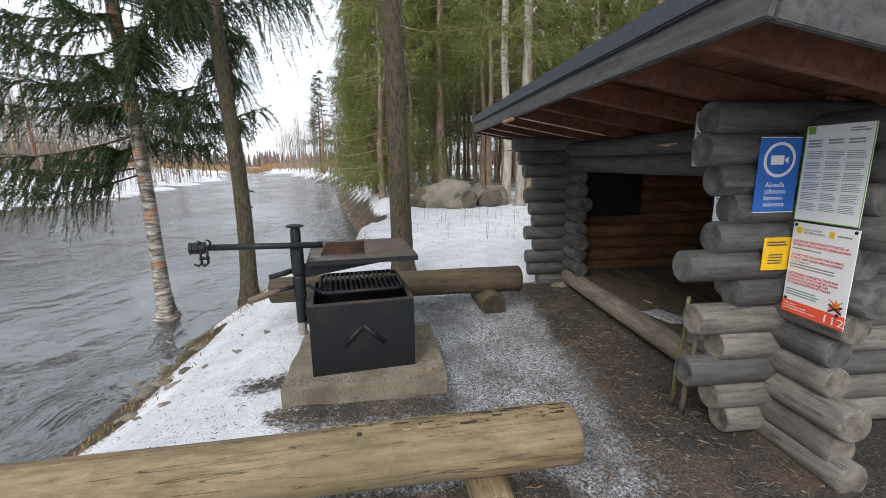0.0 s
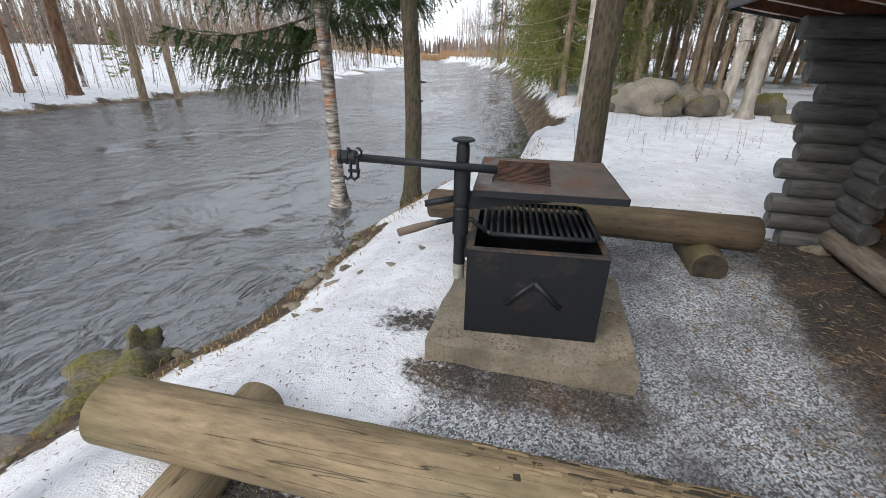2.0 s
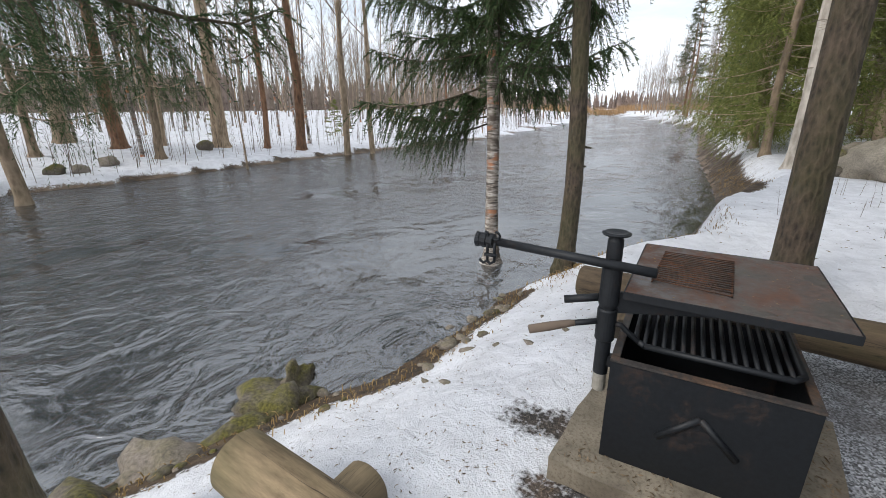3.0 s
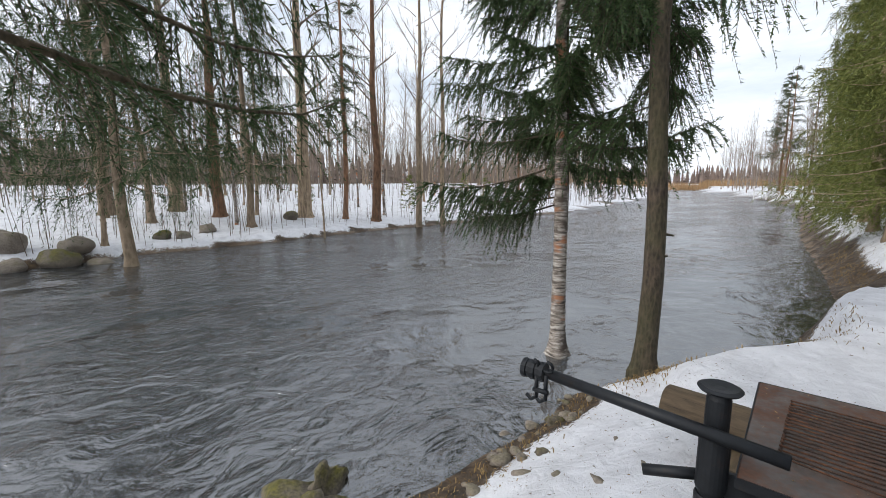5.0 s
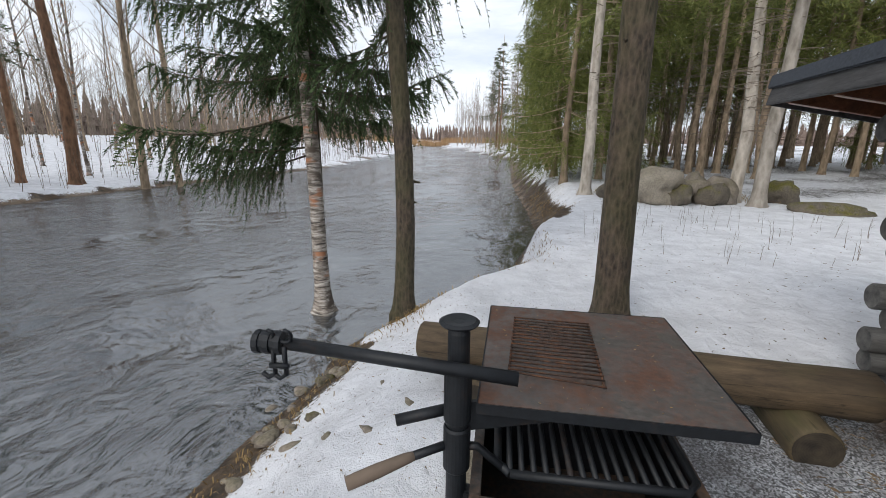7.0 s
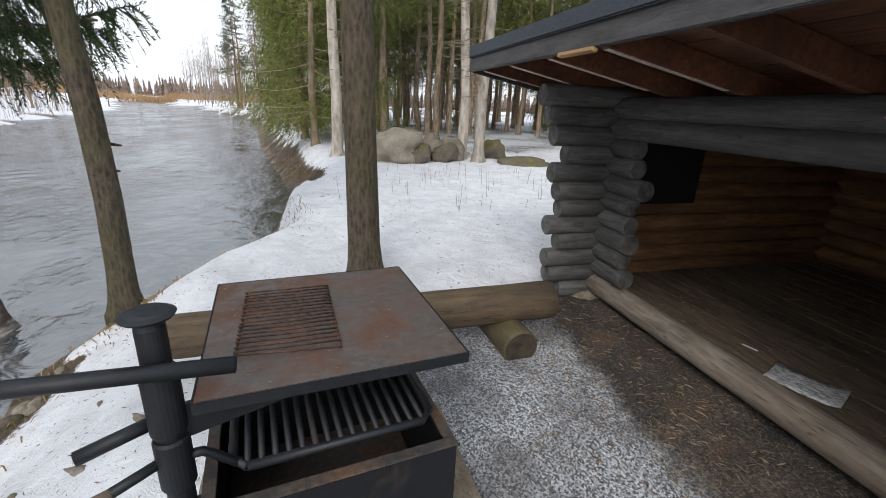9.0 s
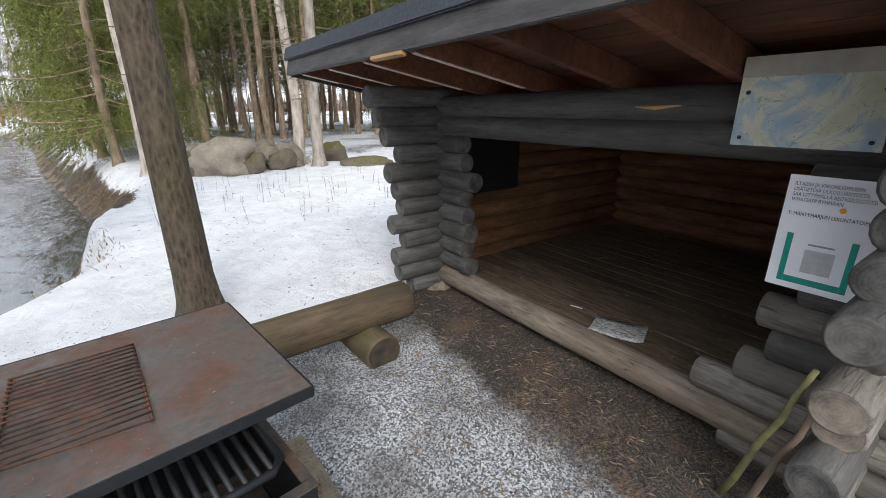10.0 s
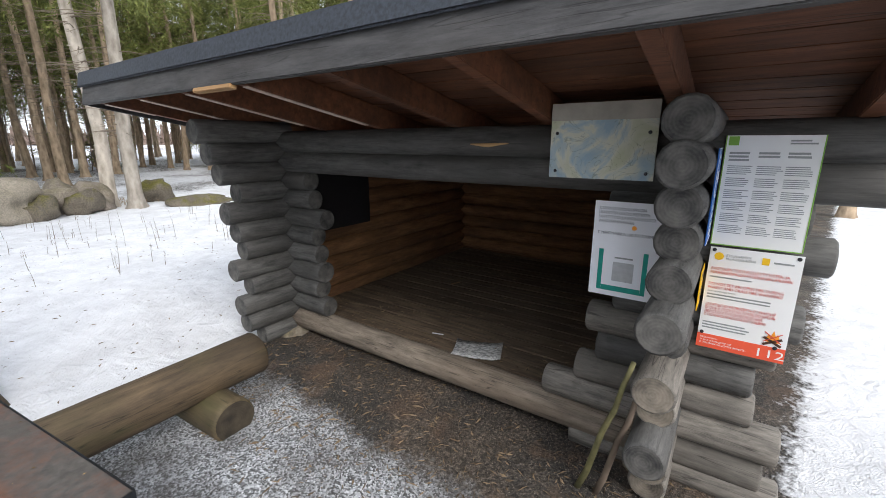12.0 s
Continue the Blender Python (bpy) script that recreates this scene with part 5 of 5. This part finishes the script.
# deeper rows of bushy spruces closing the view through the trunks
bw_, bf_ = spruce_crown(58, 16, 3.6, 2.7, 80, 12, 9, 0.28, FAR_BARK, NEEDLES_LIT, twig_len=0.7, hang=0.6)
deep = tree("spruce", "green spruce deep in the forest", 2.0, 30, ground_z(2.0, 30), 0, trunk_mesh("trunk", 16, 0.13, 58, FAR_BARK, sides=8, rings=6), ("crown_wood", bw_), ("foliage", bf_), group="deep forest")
rr = random.Random(91)
for k in range(90):
    a = radians(-8 + 112 * ((k * 0.618) % 1))
    d = rr.uniform(24, 44)
    x, y = 0.4 + d * math.sin(a), 1.5 + d * math.cos(a)
    if x - curve_x(NEAR, y) > 2.5:
        copy_thing(deep, pose(x, y, ground_z(x, y), 0, 0, rr.uniform(0, 360)))

# bare woods on the far bank
BARE = []
for k, (h, r, mat, tw) in enumerate(((13, 0.085, FAR_BARK, TWIG), (15, 0.1, FAR_BARK, TWIG), (12, 0.06, BIRCH_BARK, TWIG_PALE), (14, 0.075, BIRCH_BARK, TWIG), (10, 0.045, FAR_BARK, TWIG_PALE))):
    BARE.append((trunk_mesh("trunk", h, r, 70 + k, mat, (0.01 * (k - 2), 0.008), 8, 1.4, 9), bare_crown(80 + k, h, 3.2 + 0.3 * k, r, 2.2, 20, tw, 1.1)))
bare = [tree("bare_tree", "leafless slender deciduous tree on the far bank", -24, 20 + k, 0, 0, t, ("crown", c), group="far bank woods") for k, (t, c) in enumerate(BARE)]
big = [(-19.2, 7.6, 4), (-24.0, 13.0, 3), (-25.5, 6.0, 1)]
rr = random.Random(5)
used, spots = [], []
for x, y, k in big:
    used.append((x, y))
    spots.append((x, y, k))
tries = 0
while len(spots) < 260 and tries < 8000:
    tries += 1
    y = rr.uniform(-14, 95)
    d = 0.4 + 38 * rr.random() ** 0.75
    x = curve_x(FAR, y) - d
    if any(math.hypot(x - a, y - b) < 0.85 for a, b in used):
        continue
    used.append((x, y))
    spots.append((x, y, rr.choice((0, 1, 2, 2, 3, 3, 4, 4))))
while len(spots) < 345:
    y = rr.uniform(32, 120)
    x = curve_x(NEAR, y) + rr.uniform(0.6, 9)
    spots.append((x, y, rr.choice((2, 3, 3, 4, 2))))
first = set()
for x, y, k in spots:
    m = pose(x, y, ground_z(x, y), rr.uniform(-3, 3), rr.uniform(-3, 3), rr.uniform(0, 360))
    if k in first:
        copy_thing(bare[k], m)
    else:
        first.add(k)
        bare[k].matrix_basis = m
# stout old trunks near the far waterline
for k, (x, y, r, mat, lb) in enumerate(((-24.0, 8.2, 0.38, FAR_BARK, "stout grey-brown trunk"), (-22.2, 11.6, 0.24, PINE_BARK, "reddish pine trunk"), (-27.5, -0.6, 0.34, FAR_BARK, "stout grey-brown trunk"), (-28.5, 2.4, 0.36, FAR_BARK, "stout grey-brown trunk"), (-25.5, 4.2, 0.3, PINE_BARK, "reddish pine trunk"), (-20.9, 13.6, 0.17, FAR_BARK, "slender dark trunk"), (-20.4, 14.9, 0.15, FAR_BARK, "slender dark trunk"))):
    tree("old_tree", lb + " on the snowy far bank", x, y, ground_z(x, y), 0, trunk_mesh("trunk", 18, r, 150 + k, mat, (0.012 * (k % 3 - 1), 0.01), 12, 1.35, 9), ("crown", bare_crown(160 + k, 18, 6, r * 0.6, 3.0, 18, TWIG)), group="old far bank trees")
# dark conifers among them
fl, fn = spruce_crown(90, 12, 2.6, 3.4, 70, 28, 26, 0.14, FAR_BARK, NEEDLES, twig_len=0.8, hang=0.8)
fspr = tree("spruce", "dark spruce with hanging boughs on the far bank", -16.2, 0.6, WATER_Z - 0.1, 0, trunk_mesh("trunk", 14, 0.17, 90, FAR_BARK, (-0.03, 0.01), 10, 1.5, 8), ("crown_wood", fl), ("foliage", fn), group="far bank conifers")
for k, (x, y) in enumerate(((-19.8, -3.4), (-24.5, 1.2), (-21.6, 5.0))):
    copy_thing(fspr, pose(x, y, ground_z(x, y), 0, 0, 70 * k + 30))
pl, pn = spruce_crown(95, 15, 4.5, 2.8, 40, 16, 10, 0.22, PINE_BARK, NEEDLES_FAR, twig_len=0.7, hang=0.2)
pine = tree("pine", "pine with reddish trunk across the river", -23.2, 10.2, ground_z(-23.2, 10.2), 0, trunk_mesh("trunk", 16, 0.15, 96, PINE_BARK, (0.01, 0), 9, 1.3, 8), ("crown_wood", pl), ("foliage", pn), group="far pines")
for k, (x, y) in enumerate(((-20.5, 66), (-22.5, 71), (-24, 76), (-19, 70), (-40, 40), (-52, 58))):
    copy_thing(pine, pose(x, y, ground_z(x, y), 0, 0, 50 * k))
yl, yn = spruce_crown(97, 2.4, 0.2, 0.9, 34, 10, 9, 0.12, FAR_BARK, NEEDLES_LIT, twig_len=0.35, hang=0.1)
young = tree("young_spruce", "small young green conifer in the snow", -27, 16.5, ground_z(-27, 16.5), 0, trunk_mesh("trunk", 2.4, 0.03, 97, FAR_BARK, sides=6, rings=4), ("crown_wood", yl), ("foliage", yn), group="young conifers")
for k, (x, y) in enumerate(((-30, 10), (-25, 22), (-33, 26))):
    copy_thing(young, pose(x, y, ground_z(x, y), 0, 0, 90 * k))

# undergrowth: countless thin stems
def stems(name, count, place, hlo, hhi, rlo, rhi, mat, seed, twigs=4, label=""):
    rnd = random.Random(seed)
    v, f = [], []
    for _ in range(count):
        x, y = place(rnd)
        z = ground_z(x, y) - 0.05
        h = rnd.uniform(hlo, hhi)
        r = rnd.uniform(rlo, rhi)
        l = Vector((rnd.uniform(-0.12, 0.12), rnd.uniform(-0.12, 0.12), 1))
        p = Vector((x, y, z))
        b = [p, p + l * h * 0.5 + Vector((rnd.uniform(-1, 1), rnd.uniform(-1, 1), 0)) * h * 0.03, p + l * h]
        tube(v, f, b, [r, r * 0.7, r * 0.2], 3, False)
        for k in range(twigs):
            s = rnd.uniform(0.3, 0.95)
            q = b[0].lerp(b[2], s)
            tube(v, f, [q, q + Vector((rnd.uniform(-1, 1), rnd.uniform(-1, 1), rnd.uniform(0.6, 1.8))) * h * 0.11], [r * 0.4, r * 0.1], 3, False)
    tagged(new(name, raw_mesh(name, v, f, mat, smooth=True)), label, "undergrowth", kind="stuff")


def far_side(rnd):
    y = rnd.uniform(-16, 100)
    return curve_x(FAR, y) - 11 - 45 * rnd.random() ** 0.9, y


def far_edge(rnd):
    y = rnd.uniform(-10, 60)
    return curve_x(FAR, y) - 0.2 - 4 * rnd.random(), y


def near_back(rnd):
    y = rnd.uniform(28, 110)
    return curve_x(NEAR, y) + 0.5 + 12 * rnd.random(), y


def snow_field(rnd):
    return rnd.uniform(-1.2, 3.6), rnd.uniform(7.5, 12.8)


stems("thicket", 2300, far_side, 3, 11, 0.012, 0.035, TWIG_PALE, 1, 8, "thin leafless saplings behind the river")
stems("bank_saplings", 560, far_edge, 0.8, 3.0, 0.006, 0.016, TWIG, 2, 4, "thin bare saplings along the far bank")
stems("thicket", 260, near_back, 5, 11, 0.02, 0.04, TWIG_PALE, 3, 6, "thin leafless birches up the river")
stems("snow_twigs", 90, snow_field, 0.15, 0.55, 0.003, 0.005, TWIG, 4, 4, "bare twigs poking out of the snow")
# far woods as one ragged mass and the reed belt
def far_woods():
    rnd = random.Random(12)
    v, f = [], []
    for i in range(1500):
        t = rnd.random()
        x = -330 + 420 * t
        y = 205 + 40 * rnd.random() + 0.1 * abs(x + 70)
        if i % 2:
            x, y = -78 - 45 * rnd.random() - 0.2 * max(0, 260 * t), -70 + 300 * t
        h = rnd.uniform(4.5, 9)
        r = rnd.uniform(1.0, 2.0)
        z = ground_z(x, y)
        for k in range(5):
            zb = z + h * (0.05 + k * 0.19)
            rr_ = r * (1 - k * 0.17)
            b = len(v)
            n = 6
            a0 = rnd.uniform(0, 6)
            for j in range(n):
                a = a0 + 2 * math.pi * j / n
                q = rr_ * rnd.uniform(0.7, 1.2)
                v.append((x + q * math.cos(a), y + q * math.sin(a), zb + rnd.uniform(-0.5, 0.3)))
            v.append((x, y, zb + h * 0.28))
            f.extend((b + j, b + (j + 1) % n, b + n) for j in range(n))
    tagged(new("far_woods", raw_mesh("far_woods", v, f, FAR_WOOD)), "distant hazy brown woods along the horizon", "woods", kind="stuff")
    v, f = [], []
    for i in range(9000):
        x = rnd.uniform(-130, -20)
        y = 128 + 30 * rnd.random() + 0.12 * abs(x + 60)
        s = x - curve_x(NEAR, y)
        z = max(ground_z(x, y), WATER_Z) - 0.05
        h = rnd.uniform(1.2, 2.2)
        b = len(v)
        w_ = rnd.uniform(0.05, 0.14)
        a = rnd.uniform(0, 3.14)
        dx, dy = w_ * math.cos(a), w_ * math.sin(a)
        v += [(x - dx, y - dy, z), (x + dx, y + dy, z), (x + rnd.uniform(-0.3, 0.3), y, z + h)]
        f.append((b, b + 1, b + 2))
    tagged(new("reeds", raw_mesh("reeds", v, f, REED)), "belt of dry reddish reeds at the river bend", "reeds", kind="stuff")


far_woods()

# ---- rocks ----
def gz(x, y):
    return ground_z(x, y)


stone("boulder", -0.1, 13.4, gz(-0.1, 13.4) + 0.28, (0.72, 0.58, 0.52), 14, ROCK_PALE, "large rounded granite boulder in the snow", "forest boulders", sub=4, rough=0.5)
for k, (x, y, s) in enumerate(((0.75, 13.9, 0.4), (1.15, 13.5, 0.33), (0.9, 14.6, 0.5), (2.7, 14.6, 0.4), (-0.9, 14.8, 0.45), (0.45, 13.2, 0.3), (1.35, 14.1, 0.45), (-1.0, 13.5, 0.4))):
    stone("boulder", x, y, gz(x, y) + 0.18, (s, s * 0.8, s * 0.85), 20 + k, ROCK_MOSS if k % 2 else ROCK, "smaller mossy boulder among the tree roots", "forest boulders", 50 * k, rough=0.6)
stone("mossy_mound", 3.4, 13.3, gz(3.4, 13.3), (0.75, 0.5, 0.24), 33, ROCK_MOSS, "low mossy mound in the snow", "forest boulders")
stone("bank_rock", -3.58, 2.25, -0.72, (0.13, 0.2, 0.26), 41, ROCK_MOSS, "moss topped rock at the waterline", "bank rocks", 20, rough=0.8)
stone("bank_rock", -3.36, 1.98, -0.74, (0.3, 0.34, 0.22), 47, ROCK_MOSS, "mossy earth ledge at the waterline", "bank rocks", 50, rough=0.8)
stone("bank_rock", -3.15, 1.58, -0.68, (0.26, 0.2, 0.16), 42, ROCK_MOSS, "mossy earth ledge at the waterline", "bank rocks", 50, rough=0.7)
stone("bank_rock", -3.2, 1.1, -0.68, (0.3, 0.22, 0.15), 43, ROCK, "grey stone at the waterline", "bank rocks", 10, rough=0.7)
stone("bank_rock", -3.1, 0.65, -0.64, (0.3, 0.24, 0.16), 45, ROCK_MOSS, "mossy earth ledge at the waterline", "bank rocks", 80, rough=0.7)
stone("snow_stone", -2.4, 3.39, -0.37, (0.13, 0.07, 0.05), 44, ROCK, "small flat stone on the snowy bank", "bank rocks", 35)
rr = random.Random(77)
for k in range(60):
    y = rr.uniform(0.6, 7.0)
    x = curve_x(NEAR, y) + rr.uniform(-0.15, 0.45)
    s = rr.uniform(0.025, 0.085)
    stone("bank_rock", x, y, gz(x, y) + s * 0.1, (s, s * rr.uniform(0.6, 0.9), s * 0.5), 100 + k, ROCK if k % 3 else ROCK_MOSS, "small wet stone on the river edge", "bank rocks", rr.uniform(0, 360), 2)
for k in range(10):
    y = rr.uniform(3.0, 5.6)
    x = curve_x(NEAR, y) + rr.uniform(-0.2, 0.6)
    s = rr.uniform(0.05, 0.11)
    stone("bank_rock", x, y, gz(x, y) + s * 0.15, (s, s * rr.uniform(0.6, 0.9), s * 0.6), 180 + k, ROCK if k % 2 else ROCK_MOSS, "brown wet stone among dead grass on the bank", "bank rocks", rr.uniform(0, 360), 2, 0.6)
for k in range(6):
    x, y = rr.uniform(-2.35, -1.5), rr.uniform(2.2, 4.6)
    s = rr.uniform(0.018, 0.04)
    stone("snow_stone", x, y, gz(x, y) + 0.004, (s * 1.5, s * 0.7, s * 0.35), 210 + k, ROCK, "small dark stone sunk in the snow", "snow stones", rr.uniform(0, 360), 2, 0.6)
for k, (x, y, s) in enumerate(((-18.6, -2.6, 0.62), (-17.6, -1.2, 0.55), (-17.4, -0.2, 0.4), (-18.2, -0.9, 0.45), (-17.2, -2.2, 0.4), (-23.2, 7.2, 0.4), (-21.2, 3.2, 0.35), (-20.2, 1.5, 0.32), (-20.0, 2.2, 0.28))):
    stone("bank_rock", x, y, gz(x, y) + s * 0.35, (s, s * 0.9, s * 0.7), 60 + k, ROCK_MOSS if k in (1, 5, 7) else ROCK, "rounded rock on the far bank", "far bank rocks", 40 * k)

# ---- litter and grass ----
def litter(name, count, place, lo, hi, mat, seed, label, lift=0.002, level=None, slim=1.0):
    rnd = random.Random(seed)
    v, f = [], []
    for _ in range(count):
        x, y = place(rnd)
        z = (ground_z(x, y) if level is None else level) + lift
        ln, w_, a = rnd.uniform(lo, hi), rnd.uniform(0.1, 0.3) * slim, rnd.uniform(0, 6.28)
        d, s = Vector((math.cos(a), math.sin(a), rnd.uniform(-0.1, 0.2))) * ln, Vector((-math.sin(a), math.cos(a), 0)) * ln * w_
        p = Vector((x, y, z))
        t = Vector((0, 0, ln * 0.12))
        b = len(v)
        v += [tuple(p), tuple(p + d), tuple(p + d * 0.5 + s), tuple(p + d * 0.5 + t)]
        f += [(b, b + 1, b + 3), (b + 1, b + 2, b + 3), (b + 2, b, b + 3), (b, b + 2, b + 1)]
    tagged(new(name, raw_mesh(name, v, f, mat)), label, "litter", kind="stuff")


litter("bark_chips", 1900, lambda r: (r.uniform(0.35, 1.75) + 0.1, r.uniform(0.6, 5.0)), 0.008, 0.05, CHIP, 5, "bark chips and wood splinters on the soil")
litter("bark_chips", 700, lambda r: (r.uniform(-1.6, 0.5), r.uniform(0.9, 2.3)), 0.006, 0.03, CHIP, 6, "bark chips on the frozen gravel")
litter("wood_splinters", 900, lambda r: (r.uniform(0.3, 1.6), r.uniform(0.8, 5.0)), 0.02, 0.08, CHIP, 9, "pale wood splinters and dry stalks on the soil", slim=0.25)
litter("snow_debris", 1500, lambda r: (r.uniform(-2.6, -0.9), r.uniform(1.0, 5.5)), 0.006, 0.03, CHIP, 7, "needles and bark bits on the snow")
litter("snow_debris", 700, lambda r: (r.uniform(-1.5, 4.0), r.uniform(5.0, 11.0)), 0.01, 0.06, CHIP, 8, "needles and twigs on the snow")


def grass(name, spots_, count, h, seed, label):
    rnd = random.Random(seed)
    v, f = [], []
    for _ in range(count):
        cx, cy, sp = rnd.choice(spots_)
        x, y = cx + rnd.gauss(0, sp), cy + rnd.gauss(0, sp)
        if x < curve_x(NEAR, y) + 0.02:
            continue
        z = ground_z(x, y) - 0.01
        hh = h * rnd.uniform(0.4, 1.1)
        a = rnd.uniform(0, 6.28)
        l = Vector((math.cos(a), math.sin(a), 0)) * hh * rnd.uniform(0.4, 1.3)
        s = Vector((-math.sin(a), math.cos(a), 0)) * 0.004
        p = Vector((x, y, z))
        b = len(v)
        m = p + l * 0.45 + Vector((0, 0, hh * 0.7))
        v += [tuple(p - s), tuple(p + s), tuple(m + s), tuple(m - s), tuple(p + l + Vector((0, 0, hh * 0.55)))]
        f += [(b, b + 1, b + 2, b + 3), (b + 3, b + 2, b + 4)]
    tagged(new(name, raw_mesh(name, v, f, GRASS)), label, "grass", kind="stuff")


edge_spots = [(curve_x(NEAR, y) + 0.3, y, 0.16) for y in np.arange(0.4, 9, 0.25)] + [(-2.62, 5.3, 0.14)] * 10 + [(curve_x(NEAR, y) + 0.35, y, 0.25) for y in np.arange(11.5, 18, 0.35)] * 2
grass("dead_grass", edge_spots, 2600, 0.07, 21, "flattened dead grass along the river edge")
grass("dead_grass", [(-1.4 + 0.4 * i, 14.6 + 0.2 * (i % 3), 0.3) for i in range(10)], 900, 0.16, 22, "dead grass tufts around the boulders")


def on_slab(r):
    u, v = r.uniform(-0.5, 0.5), r.choice((-1, 1)) * r.uniform(0.33, 0.47)
    if r.random() < 0.4:
        u, v = r.uniform(0.36, 0.5), r.uniform(-0.47, 0.47)
    q = slab.matrix_basis @ Vector((u, v, 0))
    return q.x, q.y


def on_plate(r):
    q = pose(-0.6, 2.962, 0, 0, 0, 15.2) @ Vector((r.uniform(-0.33, 0.34), r.uniform(-0.34, 0.34), 0))
    return q.x, q.y


def on_floor(r):
    q = local(r.uniform(-0.1, 2.4), 0.15 + 2.3 * r.random() ** 1.6)
    return q.x, q.y


litter("slab_litter", 600, on_slab, 0.006, 0.035, CHIP, 31, "needles and bark crumbs on the concrete slab", 0.002, 0.228)
litter("plate_litter", 130, on_plate, 0.003, 0.014, GRASS, 32, "needles and bark crumbs on the steel plate", 0.001, 0.988)
litter("floor_litter", 500, on_floor, 0.006, 0.05, CHIP, 33, "wood splinters on the shelter floor", 0.002, 0.324)
# white railing far up the river
rail = thing("railing", pose(-23.5, 66, ground_z(-23.5, 66), 0, 0, 20), "small white railing far up the river bank", "railing")
RAIL_WHITE = plain("white_rail_paint", (0.75, 0.75, 0.74), 0.6)
for i in range(4):
    part("post", box_mesh("post", -0.06, 0.06, -0.06, 0.06, -0.4, 1.5, RAIL_WHITE), rail, pose(i * 1.3, 0, 0))
part("top_rail", box_mesh("top_rail", -0.1, 4.0, -0.05, 0.05, 1.501, 1.6, RAIL_WHITE), rail)
